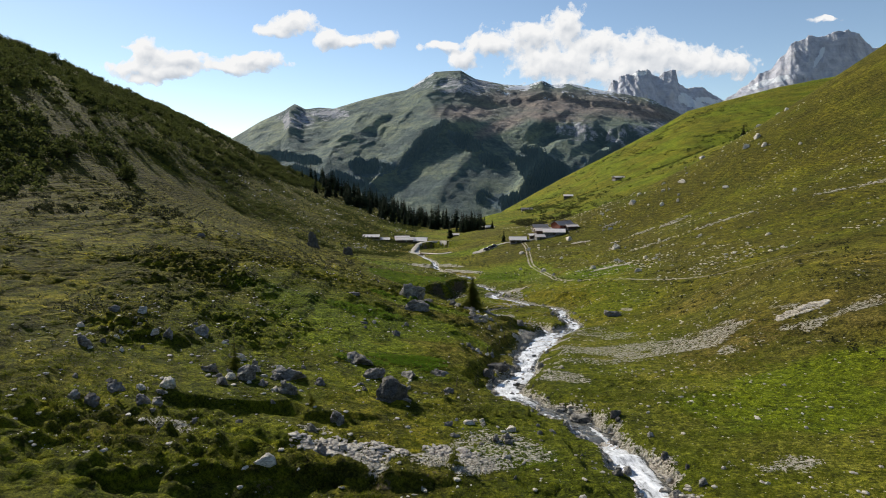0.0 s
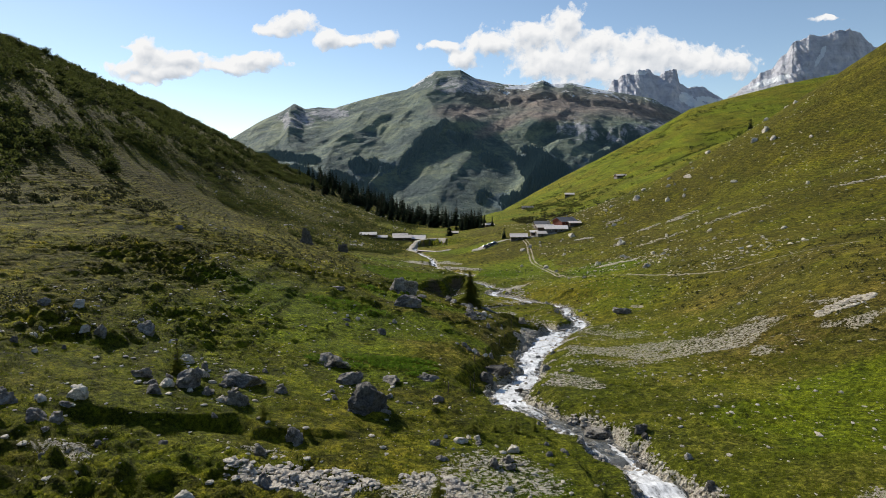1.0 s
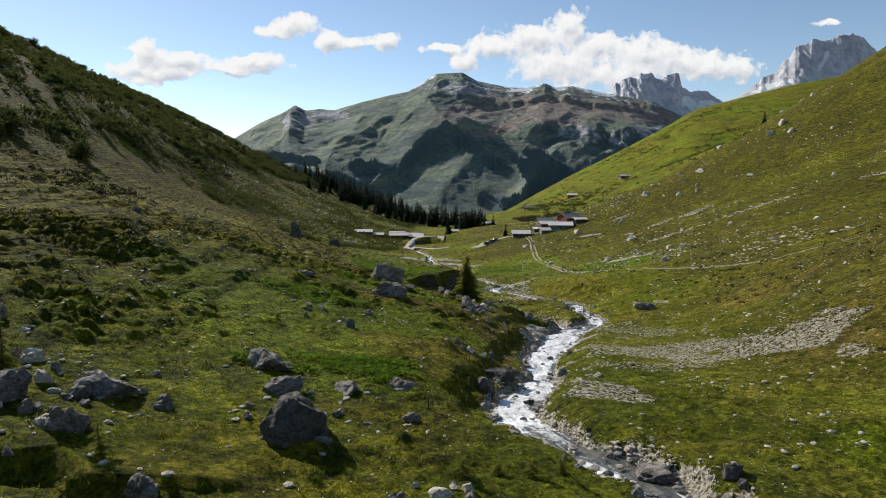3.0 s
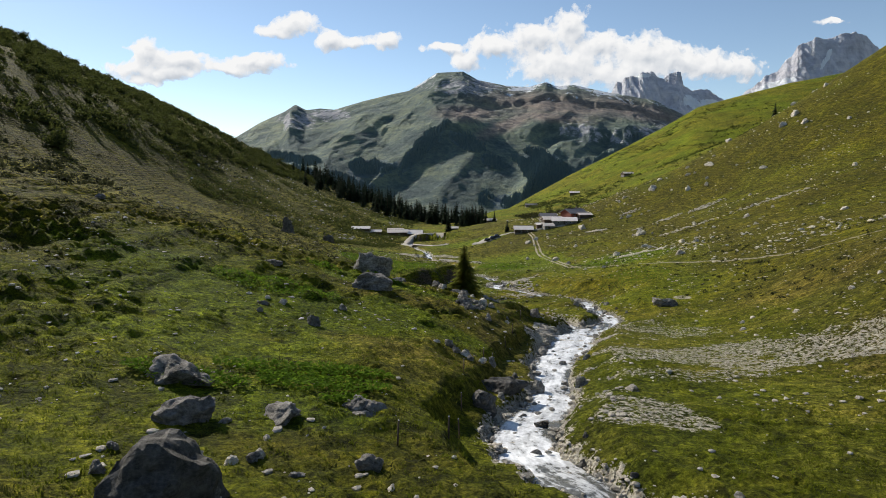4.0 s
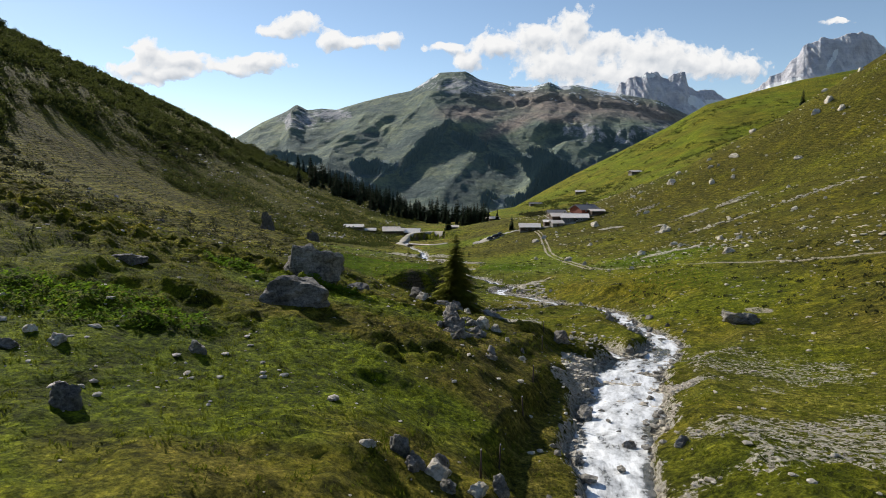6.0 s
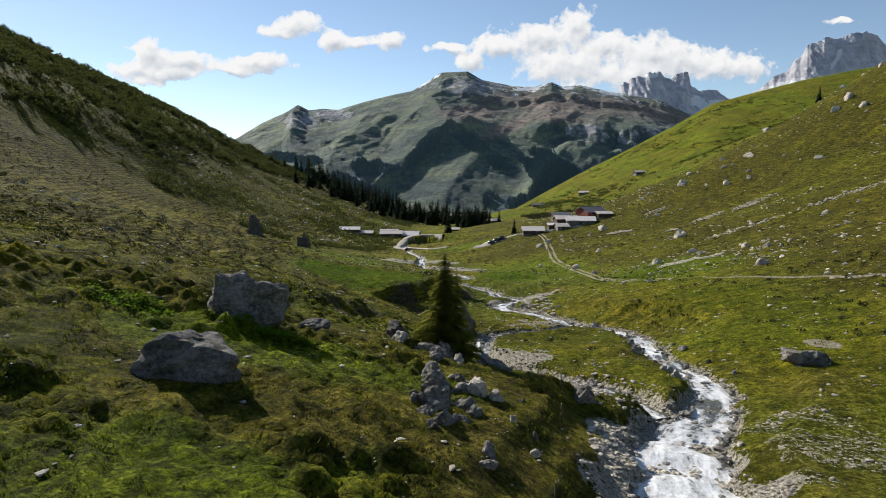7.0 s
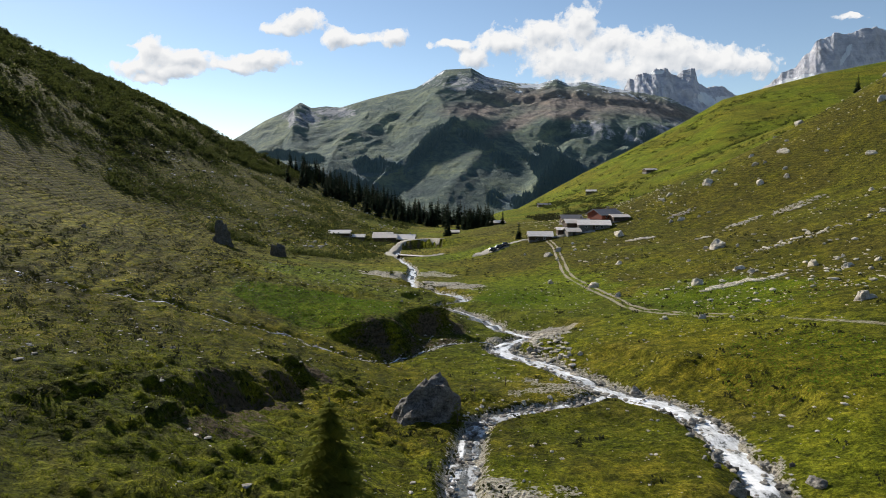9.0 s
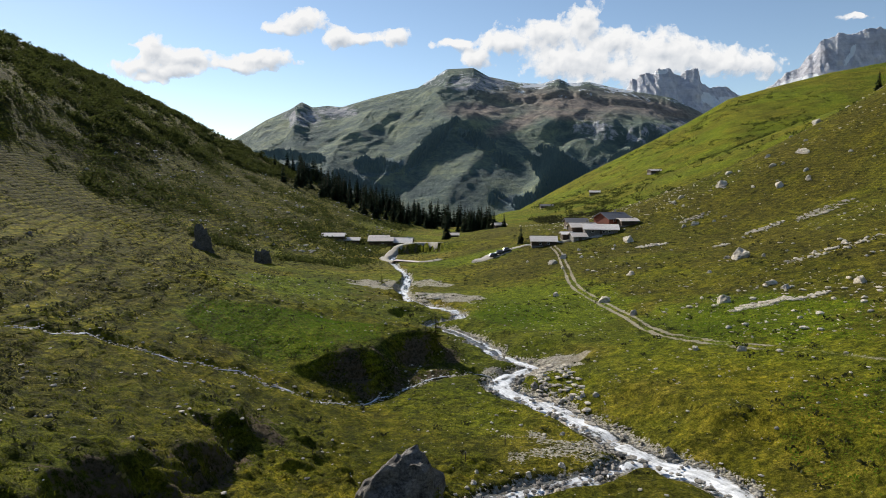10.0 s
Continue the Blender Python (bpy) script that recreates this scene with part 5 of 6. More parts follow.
copy_thing(small, on_ground(9.6, 158.4, 30, 1.3))
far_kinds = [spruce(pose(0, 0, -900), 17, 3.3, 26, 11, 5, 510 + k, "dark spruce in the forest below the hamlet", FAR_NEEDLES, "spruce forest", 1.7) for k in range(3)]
rng = np.random.default_rng(31)


wanted = []
belt = sampled(((14.0, 600.0), (-34.0, 672.0), (-80.0, 715.0), (-122.0, 728.0), (-150.0, 715.0)), 1.0)
while len(wanted) < 150:
    p = belt[int(rng.integers(len(belt)))] + rng.normal(size=2) * (9, 16)
    wanted.append((p[0], p[1]))
while len(wanted) < 190:
    wanted.append((rng.normal() * 7 + 23, 528 + rng.normal() * 20))
while len(wanted) < 250:
    s = rng.random()
    wanted.append((-2 - 120 * s + rng.normal() * 14, 575 + 70 * s + rng.normal() * 22))
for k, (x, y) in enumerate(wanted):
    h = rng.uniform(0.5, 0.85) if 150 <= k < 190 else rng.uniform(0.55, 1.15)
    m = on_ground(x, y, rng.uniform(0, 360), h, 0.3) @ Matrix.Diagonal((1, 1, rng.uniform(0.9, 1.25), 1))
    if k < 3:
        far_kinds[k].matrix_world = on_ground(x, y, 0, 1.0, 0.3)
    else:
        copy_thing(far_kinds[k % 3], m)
for x, y, s in ((35.2, 352.0, 0.42), (200.6, 433.0, 0.42), (190.4, 392.0, 0.5), (207.0, 440.0, 0.35), (38.0, 470.0, 0.5)):
    tagged(copy_thing(far_kinds[0], on_ground(x, y, 40 * s, s)), "lone spruce on the open slope", group="lone spruces")


# ---- alder scrub on the shaded slope ----
def leaf_cloud(r, middles, per, spread, size):
    """Loose leaves heaped round the given middles."""
    m = np.repeat(np.asarray(middles), per, 0)
    n = len(m)
    p = m + r.normal(size=(n, 3)) * spread
    d = r.normal(size=(n, 3))
    d /= np.linalg.norm(d, axis=1, keepdims=True)
    e = np.cross(d, r.normal(size=(n, 3)))
    e /= np.linalg.norm(e, axis=1, keepdims=True)
    s = (size * r.uniform(0.6, 1.3, n))[:, None]
    v = np.stack([p - d * s, p + e * s * 0.65, p + d * s, p - e * s * 0.65], 1).reshape(-1, 3)
    return v, np.arange(4 * n).reshape(n, 4)


def alder_bush(m, seed, label):
    r = np.random.default_rng(seed)
    bush = thing("alder_bush", m, label, "shrub", "alder scrub")
    stems = bmesh.new()
    tips = []
    for k in range(9):
        a, lean = r.uniform(0, 6.28), r.uniform(0.1, 0.8)
        t = Vector((math.cos(a) * lean * 1.5, math.sin(a) * lean * 1.5, r.uniform(0.7, 2.3) * (1.2 - 0.5 * lean)))
        rod(stems, (0, 0, -0.3), t * 0.55, 0.045, 0.03, 5)
        rod(stems, t * 0.55, t, 0.03, 0.01, 5)
        tips += [t, t * 0.7 + Vector(r.normal(size=3) * 0.25), t * 0.4 + Vector(r.normal(size=3) * 0.3)]
    v, f = leaf_cloud(r, tips, 22, (0.30, 0.30, 0.26), 0.16)
    part("stem", stems, BARK, bush, smooth_faces=True)
    crown = new("foliage", mesh_from("foliage", v, f, ALDER, False))
    crown.parent = bush
    return bush


kinds = [alder_bush(pose(0, 0, -900), 600 + k, "leafy green alder bush on the steep shaded slope") for k in range(4)]
rng = np.random.default_rng(33)
axis_line = np.array(AXIS)


def slope_places(count, seed, near, far):
    """Places on the shaded slope, between two distances from the valley's line, in uneven belts."""
    r = np.random.default_rng(seed)
    y = r.uniform(120, 820, 6 * count)
    d = r.uniform(near, far, 6 * count)
    x = d + np.interp(y, axis_line[:, 0], axis_line[:, 1])
    edge = -122 - 14 * np.sin(y / 37.0) + 40 * fbm(x, y, 60, 3, seed=66)
    ok = (d < edge) & (r.random(6 * count) < smooth(-0.25, 0.15, fbm(x + 0.4 * y, y * 0.5, 22, 3, seed=67)) + 0.12)
    return np.stack([x[ok], y[ok]], 1)[:count]


for k, (x, y) in enumerate(slope_places(290, 68, -345, -120)):
    m = on_ground(x, y, rng.uniform(0, 360), rng.uniform(0.9, 1.9), 0.25) @ Matrix.Diagonal((1.15, 1.15, rng.uniform(0.75, 1.15), 1))
    if k < 4:
        kinds[k].matrix_world = m
    else:
        copy_thing(kinds[k % 4], m)


def thicket(name, places, per, wide, tall, size, material, label, seed):
    """Many rounded bushes as one mass of leaves: each a dome of loose leaves, open towards its foot."""
    r = np.random.default_rng(seed)
    n = len(places)
    scale = r.uniform(0.55, 1.25, n)
    way = r.normal(size=(n, per, 3))
    way[..., 2] = np.abs(way[..., 2])
    way /= np.linalg.norm(way, axis=2, keepdims=True)
    way *= (r.random((n, per, 1)) ** 0.35) * scale[:, None, None]
    mid = np.column_stack([places, height(places[:, 0], places[:, 1])])[:, None, :] + way * (wide, wide, tall)
    v, f = leaf_cloud(r, mid.reshape(-1, 3), 1, (0.12, 0.12, 0.12), size)
    return tagged(new(name, mesh_from(name, v, f, material, False)), label, "scrub", kind="stuff")


thicket("alder_thicket", slope_places(5200, 35, -350, -140), 46, 2.3, 3.8, 0.60, ALDER, "dense green alder thicket along the crest of the shaded slope", 38)
thicket("low_scrub", slope_places(5200, 36, -330, -105), 22, 1.5, 1.0, 0.48, SCRUB, "dark knee-high scrub covering the steep shaded slope", 34)


def on_riser(x, y):
    """More where the worn terraces of the shaded slope break off."""
    c = valley(x, y) / 1.5 + 0.55 * fbm(x, y, 16.5, 3, seed=19)
    return (0.08 + 0.92 * smooth(0.5, 0.75, c % 1.0)) * smooth(-0.35, 0.15, fbm(x, y, 24, 3, seed=229)) * smooth(26, 60, np.interp(y, axis_line[:, 0], axis_line[:, 1]) - x) * (1 - 0.75 * cover_at("lush", x, y))


# dark tufts added along the risers to imitate the shade of each step
thicket("slope_heather", scatter(6000, -150, -18, 62, 420, on_riser, 75), 13, 0.6, 0.22, 0.14, SCRUB, "dark heather tufts standing in for shade along the worn steps of the slope", 76)
bank = scatter(70, -6, 12, 184, 216, lambda x, y: 1.6 * cover_at("soil", x, y), 77)
thicket("bank_scrub", bank, 22, 0.5, 0.3, 0.10, SCRUB, "dark scrub clinging to the eroded turf banks", 78)
tufts = scatter(4200, -60, 190, 60, 420, lambda x, y: 0.15 + 0.85 * (fbm(x, y, 11, 3, seed=224) > 0.1), 39)
tufts = tufts[np.abs(nearest(tufts[:, 0], tufts[:, 1], STREAM, 8)[0]) > 4]
tufts = tufts[(tufts[:, 1] > 135) | (tufts[:, 0] > 45)]
tv, tf = leaf_cloud(np.random.default_rng(40), np.column_stack([tufts, height(tufts[:, 0], tufts[:, 1]) + 0.08]), 14, (0.32, 0.32, 0.10), 0.17)
foot = scatter(2600, -170, -22, 320, 640, lambda x, y: 0.12 + 0.88 * (fbm(x, y, 26, 3, seed=225) > 0.05), 63)
fv, ff = leaf_cloud(np.random.default_rng(64), np.column_stack([foot, height(foot[:, 0], foot[:, 1]) + 0.5]), 16, (1.2, 1.2, 0.5), 0.45)
tagged(new("foot_scrub", mesh_from("foot_scrub", fv, ff, ALDER, False)), "patchy green scrub on the foot of the shaded slope", "scrub", kind="stuff")
tagged(new("low_shrubs", mesh_from("low_shrubs", tv, tf, SCRUB, False)), "scattered dark cushions of dwarf shrub in the pasture", "shrubs", kind="stuff")


# ---- turf: tussocks, dock leaves and heather ----
def blades(name, places, tall, per, spread, material, label, seed, wide=0.035, lean=0.5):
    r = np.random.default_rng(seed)
    n = len(places)
    z = height(places[:, 0], places[:, 1]) - 0.03
    base = np.concatenate([places, z[:, None]], 1)
    base = np.repeat(base, per, 0)
    m = len(base)
    off = r.normal(size=(m, 2)) * np.repeat(spread, per)[:, None] if np.ndim(spread) else r.normal(size=(m, 2)) * spread
    base[:, :2] += off
    h = np.repeat(tall, per) * r.uniform(0.5, 1.1, m)
    a = r.uniform(0, 6.28, m)
    bend = np.stack([np.cos(a), np.sin(a)], 1) * (lean * h * r.uniform(0.3, 1.3, m))[:, None]
    w = np.stack([-np.sin(a), np.cos(a)], 1) * (wide * r.uniform(0.7, 1.5, m))[:, None]
    v = np.zeros((m, 4, 3))
    v[:, 0, :2], v[:, 1, :2] = base[:, :2] - w, base[:, :2] + w
    v[:, 0, 2] = v[:, 1, 2] = base[:, 2]
    v[:, 2, :2], v[:, 3, :2] = base[:, :2] + bend + 0.35 * w, base[:, :2] + bend - 0.35 * w
    v[:, 2, 2] = v[:, 3, 2] = base[:, 2] + h
    f = np.arange(m * 4).reshape(m, 4)
    return tagged(new(name, mesh_from(name, v.reshape(-1, 3), f, material, False)), label, "grass", kind="stuff")


spots = scatter(34000, -32, 46, 35, 190, lambda x, y: np.maximum(0.0, 1 - 1.5 * cover_at("stone", x, y)) * (0.2 + 0.8 * smooth(-0.2, 0.2, fbm(x, y, 3.0, 3, seed=226))), 41)
spots = spots[np.abs(nearest(spots[:, 0], spots[:, 1], STREAM, 8)[0]) > 2.6]
blades("grass", spots, np.random.default_rng(42).uniform(0.06, 0.17, len(spots)), 8, 0.12, GRASS, "short olive green pasture grass in tufts", 43, 0.022, 0.8)


def dock_patch(cx, cy, rx, ry, count, seed):
    """A patch of broad-leaved plants: curled oval leaves on short stalks."""
    r = np.random.default_rng(seed)
    count = int(count * 2.2)
    ang, rad = r.uniform(0, 6.28, count), np.sqrt(r.random(count))
    px, py = cx + rx * rad * np.cos(ang), cy + ry * rad * np.sin(ang)
    verts, faces = [], []
    for x, y, z in zip(px, py, height(px, py) + r.uniform(0.08, 0.38, count)):
        a, tilt, s = r.uniform(0, 6.28), r.uniform(-0.1, 0.7), r.uniform(0.07, 0.15)
        u = np.array([math.cos(a) * math.cos(tilt), math.sin(a) * math.cos(tilt), math.sin(tilt)])
        v = np.array([-math.sin(a), math.cos(a), 0.0])
        p = np.array([x, y, z])
        k = len(verts)
        up = np.array([0, 0, 0.25 * s])
        verts += [p - u * s, p + v * s * 0.6 + up, p + u * s * 0.3 + v * s * 0.5 + up, p + u * s * 1.2, p + u * s * 0.3 - v * s * 0.5 + up, p - v * s * 0.6 + up, p]
        faces += [(k, k + 6, k + 1), (k + 1, k + 6, k + 2), (k + 2, k + 6, k + 3), (k + 3, k + 6, k + 4), (k + 4, k + 6, k + 5), (k + 5, k + 6, k)]
    me = mesh_from("dock_plants", [tuple(q) for q in verts], faces, DOCK, False)
    return tagged(new("dock_plants", me), "patch of bright broad-leaved dock plants", "plants", kind="stuff")


for k, (cx, cy, rx, ry, n) in enumerate(((-9.5, 68.0, 3.2, 1.3, 420), (-3.0, 69.5, 3.6, 1.5, 520), (-6.5, 71.5, 3.0, 1.2, 300), (-2.5, 72.4, 3.0, 1.0, 380), (-4.4, 113.6, 2.6, 0.8, 260), (-12.5, 95.0, 6.0, 3.0, 700), (-11.5, 113.0, 2.4, 1.6, 240), (-1.5, 67.0, 1.2, 0.6, 120), (-12.0, 203.0, 13.0, 13.0, 3800), (22.0, 236.0, 8.0, 14.0, 1300), (54.0, 205.0, 11.0, 20.0, 1500), (43.0, 166.0, 7.0, 9.0, 700))):
    dock_patch(cx, cy, rx, ry, n, 700 + k)
spots = scatter(5200, -60, 12, 36, 230, lambda x, y: cover_at("heath", x, y) * 1.2, 45)
HEATHER = leaf_material("heather", (0.036, 0.042, 0.008), (0.095, 0.100, 0.018), 0.2)
blades("heather", spots, np.random.default_rng(46).uniform(0.07, 0.2, len(spots)), 12, 0.26, HEATHER, "low dark heather and bilberry cushions", 47, 0.035, 0.9)

# ---- forest on the far mountain ----
r = np.random.default_rng(61)
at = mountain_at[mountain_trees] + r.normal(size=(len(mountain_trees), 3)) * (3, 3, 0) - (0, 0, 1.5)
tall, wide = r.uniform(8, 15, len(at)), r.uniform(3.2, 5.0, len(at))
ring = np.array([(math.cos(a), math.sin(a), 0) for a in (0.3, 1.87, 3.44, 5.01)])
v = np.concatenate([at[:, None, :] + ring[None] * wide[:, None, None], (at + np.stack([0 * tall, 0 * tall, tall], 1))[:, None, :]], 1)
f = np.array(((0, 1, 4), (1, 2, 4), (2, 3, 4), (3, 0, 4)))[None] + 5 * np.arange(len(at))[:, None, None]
tagged(new("mountain_forest", mesh_from("mountain_forest", v.reshape(-1, 3), f.reshape(-1, 3), HAZED_NEEDLES, False)), "dark conifer forest in patches on the far mountain", "forest", kind="stuff")
# bushes dotted over the far green hill
far = scatter(1100, 90, 520, 560, 1080, lambda x, y: 0.08 + 0.92 * (fbm(x, y, 60, 4, 0.6, seed=228) > 0.12), 65)
far = far[cover_at("lush", far[:, 0], far[:, 1]) > 0.05]
bv, bf = leaf_cloud(r, np.column_stack([far, height(far[:, 0], far[:, 1]) + 0.8]), 22, (1.8, 1.8, 0.8), 0.7)
tagged(new("far_bushes", mesh_from("far_bushes", bv, bf, ALDER, False)), "green bushes in belts across the far hill", "shrubs", kind="stuff")
spots = scatter(700, 60, 330, 430, 560, lambda x, y: 0.15 + 0.85 * (fbm(x, y, 30, 3, seed=227) > 0.15), 62)
bv, bf = leaf_cloud(r, np.column_stack([spots, height(spots[:, 0], spots[:, 1]) + 0.6]), 26, (1.1, 1.1, 0.6), 0.5)
tagged(new("hill_bushes", mesh_from("hill_bushes", bv, bf, SCRUB, False)), "dark bushes dotted over the far green hill", "shrubs", kind="stuff")


# ---- the hamlet ----
def hut(name, x, y, turn, long, deep, wall, rise, walls, roof, label, over=0.6, base=0.45, windows=2, door=True, chimney=False, drop=0.5, boards=False):
    """A gabled alpine hut: its ridge runs along its own x axis, its front faces its own -y."""
    wall, rise, deep = 0.80 * wall, 0.85 * rise, 1.2 * deep
    h = thing(name, pose(x, y, height(x, y) - drop, 0, 0, turn), label, "hut")
    bm = bmesh.new()
    box(bm, -long / 2 - 0.05, long / 2 + 0.05, -deep / 2 - 0.05, deep / 2 + 0.05, -2.0, base)
    part("foundation", bm, STONE_WALL, h, "rubble stone foundation")
    bm = bmesh.new()
    a, b = long / 2, deep / 2
    v = [bm.verts.new(p) for p in ((-a, -b, base), (a, -b, base), (a, b, base), (-a, b, base), (-a, -b, wall), (a, -b, wall), (a, b, wall), (-a, b, wall), (-a, 0, wall + rise), (a, 0, wall + rise))]
    for q in ((0, 1, 5, 4), (1, 2, 6, 9, 5), (2, 3, 7, 6), (3, 0, 4, 8, 7), (3, 2, 1, 0), (4, 5, 9, 8), (6, 7, 8, 9)):
        bm.faces.new([v[i] for i in q])
    part("wall", bm, walls, h)
    slope = math.atan2(rise, b)
    run = b / math.cos(slope) + over
    for sign in (-1, 1):
        bm = bmesh.new()
        box(bm, -a - over, a + over, 0, run, 0.02, 0.17)
        bmesh.ops.transform(bm, matrix=Matrix.Translation((0, 0, wall + rise)) @ (pose(0, 0, 0, -math.degrees(slope)) if sign > 0 else pose(0, 0, 0, 0, 0, 180) @ pose(0, 0, 0, -math.degrees(slope))), verts=bm.verts)
        bmesh.ops.bevel(bm, geom=bm.edges[:], offset=0.02, segments=1)
        slab = part("roof_slope", bm, roof, h)
        # courses of shingles, laid with a little step each
        bm = bmesh.new()
        n = max(4, int(run / 0.7))
        for k in range(n):
            y0, y1 = run * k / n, run * (k + 1) / n + 0.06
            box(bm, -a - over + 0.02, a + over - 0.02, y0, y1, 0.17, 0.20 + 0.015 * (k % 2), pose(0, 0, 0, 0.8))
        bmesh.ops.transform(bm, matrix=Matrix.Translation((0, 0, wall + rise)) @ (pose(0, 0, 0, -math.degrees(slope)) if sign > 0 else pose(0, 0, 0, 0, 0, 180) @ pose(0, 0, 0, -math.degrees(slope))), verts=bm.verts)
        part("shingle_layer", bm, roof, slab)
    bm = bmesh.new()
    box(bm, -a - over, a + over, -0.12, 0.12, wall + rise + 0.12, wall + rise + 0.24)
    part("ridge_board", bm, walls, h)
    if door:
        bm = bmesh.new()
        box(bm, -0.5, 0.5, -b - 0.06, -b + 0.02, 0.1, 2.05)
        d = part("door", bm, OLD_WOOD, h, "dark plank door")
        bm = bmesh.new()
        box(bm, 0.32, 0.40, -b - 0.11, -b - 0.05, 1.0, 1.12)
        part("handle", bm, METAL, d)
    for k in range(windows):
        wx = -a + long * (k + 1) / (windows + 1) + (0.9 if door and abs(-a + long * (k + 1) / (windows + 1)) < 0.9 else 0)
        bm = bmesh.new()
        for q in ((wx - 0.45, wx + 0.45, wall - 0.38, wall - 0.30), (wx - 0.45, wx + 0.45, wall - 1.20, wall - 1.12), (wx - 0.45, wx - 0.37, wall - 1.12, wall - 0.38), (wx + 0.37, wx + 0.45, wall - 1.12, wall - 0.38)):
            box(bm, q[0], q[1], -b - 0.07, -b + 0.02, q[2], q[3])
        win = part("window", bm, WHITE_PAINT, h, "small window with a pale frame")
        bm = bmesh.new()
        box(bm, wx - 0.37, wx + 0.37, -b - 0.03, -b + 0.01, wall - 1.12, wall - 0.38)
        part("pane", bm, GLASS_DARK, win)
    if chimney:
        bm = bmesh.new()
        box(bm, long * 0.18, long * 0.18 + 0.6, 0.3, 0.9, wall, wall + rise + 0.9)
        box(bm, long * 0.18 - 0.08, long * 0.18 + 0.68, 0.22, 0.98, wall + rise + 0.9, wall + rise + 1.0)
        part("chimney", bm, STONE_WALL, h, "rubble stone chimney")
    return h


hut("cattle_barn", -49.7, 421.0, 4, 10.5, 7, 2.5, 1.5, OLD_WOOD, PALE_ROOF, "long low barn with a pale shingle roof", windows=0)
hut("cattle_barn", -40.6, 425.0, 4, 6.0, 6, 2.3, 1.3, OLD_WOOD, PALE_ROOF, "short low barn joined on to a longer one", windows=0, door=False)
hut("wooden_barn", -27.3, 429.0, 5, 12.0, 8, 3.6, 1.7, OLD_WOOD, GREY_ROOF, "dark timber barn with a silver-grey shingle roof", windows=1)
hut("wooden_barn", -29.5, 440.0, 5, 10.0, 7, 3.4, 1.7, OLD_WOOD, GREY_ROOF, "timber barn behind another with a grey roof", windows=0, door=False, chimney=True)
hut("dairy_hut", -16.0, 431.0, -4, 9.0, 8, 2.6, 2.4, OLD_WOOD, PALE_ROOF, "low hut under a broad pale sheet roof with a flue", chimney=True)
hut("mountain_hut", 42.1, 341.0, -3, 8.6, 6.5, 2.5, 1.7, OLD_WOOD, PALE_ROOF, "small hut with a pale roof and open front", windows=2)
hut("shed", 50.6, 343.0, 0, 3.4, 4, 2.9, 0.8, OLD_WOOD, PALE_ROOF, "narrow dark timber shed", windows=0)
hut("alp_dairy", 57.5, 349.0, 2, 9.0, 6, 3.4, 1.5, OLD_WOOD, GREY_ROOF, "stone and timber dairy with a grey shingle roof", windows=1, chimney=True)
hut("alp_dairy", 53.6, 337.5, 6, 4.6, 5, 2.2, 1.2, STONE_WALL, GREY_ROOF, "low stone outbuilding with a grey roof", windows=0)
hut("alp_dairy", 62.3, 341.0, -8, 11.5, 7, 2.6, 1.7, STONE_WALL, PALE_ROOF, "long low stone dairy with a pale roof", windows=3)
hut("red_chalet", 69.2, 352.5, 24, 9.5, 7.5, 3.9, 2.3, RED_WOOD, DARK_ROOF, "red-brown timber chalet with a dark gabled roof", over=0.8, windows=3, chimney=True)
hut("shed", 73.2, 346.0, 6, 6.0, 4.5, 2.6, 0.9, OLD_WOOD, GREY_ROOF, "grey-roofed lean-to beside the red chalet", windows=0)
hut("wooden_barn", 58.4, 366.0, 0, 8.0, 6, 3.2, 1.5, OLD_WOOD, DARK_ROOF, "dark-roofed barn behind the dairy", windows=0)
hut("shed", 9.1, 470.0, 0, 6.0, 5, 2.3, 1.2, OLD_WOOD, GREY_ROOF, "small timber shed in front of the forest", windows=0)
hut("shed", 36.0, 482.0, 20, 7.0, 5, 2.4, 1.3, OLD_WOOD, GREY_ROOF, "small grey shed at the forest edge", windows=0)
hut("mountain_hut", 239.0, 834.0, 10, 14, 8, 3.4, 2.2, OLD_WOOD, GREY_ROOF, "small grey-roofed hut alone on the green hill", windows=1)
hut("mountain_hut", 172.0, 838.0, -10, 12, 8, 3.4, 2.2, OLD_WOOD, PALE_ROOF, "small pale-roofed hut alone on the green hill", windows=1)
hut("mountain_hut", 97.0, 706.0, 0, 12, 7, 2.6, 1.8, OLD_WOOD, DARK_ROOF, "dark hut on the shoulder of the green hill", windows=1)


# ---- road, bridge and parked cars ----
def ribbon(name, line, half, lift, material, label, category="road"):
    n = len(line)
    side = np.gradient(line, axis=0)
    side = np.stack([side[:, 1], -side[:, 0]], 1) / np.maximum(np.hypot(side[:, 0], side[:, 1]), 1e-6)[:, None]
    rows = []
    for i, p in enumerate(line):
        w = half * (1 + 0.12 * math.sin(i * 0.37) + 0.08 * math.sin(i * 1.13))
        zs = [height(*(p + side[i] * w * v)) for v in (-1, -0.5, 0, 0.5, 1)]
        top = max(zs) + lift
        for v, z in zip((-1.25, -1, -0.4, 0.4, 1, 1.25), (min(zs) - 0.4, top - 0.05, top, top, top - 0.05, min(zs) - 0.4)):
            q = p + side[i] * w * v
            rows.append((q[0], q[1], z))
    return tagged(new(name, mesh_from(name, rows, grid_faces(n, 6)[:, ::-1], material)), label, category, kind="structure")


ribbon("road_hamlet", sampled(((4.0, 398.0), (0.0, 404.0), (-6.0, 408.0), (-12.5, 403.0), (-17.0, 392.0), (-19.5, 376.0), (-17.0, 363.0), (-12.5, 357.0)), 1.0), 1.7, 0.10, TRACK, "pale gravel road curving down to the bridge")
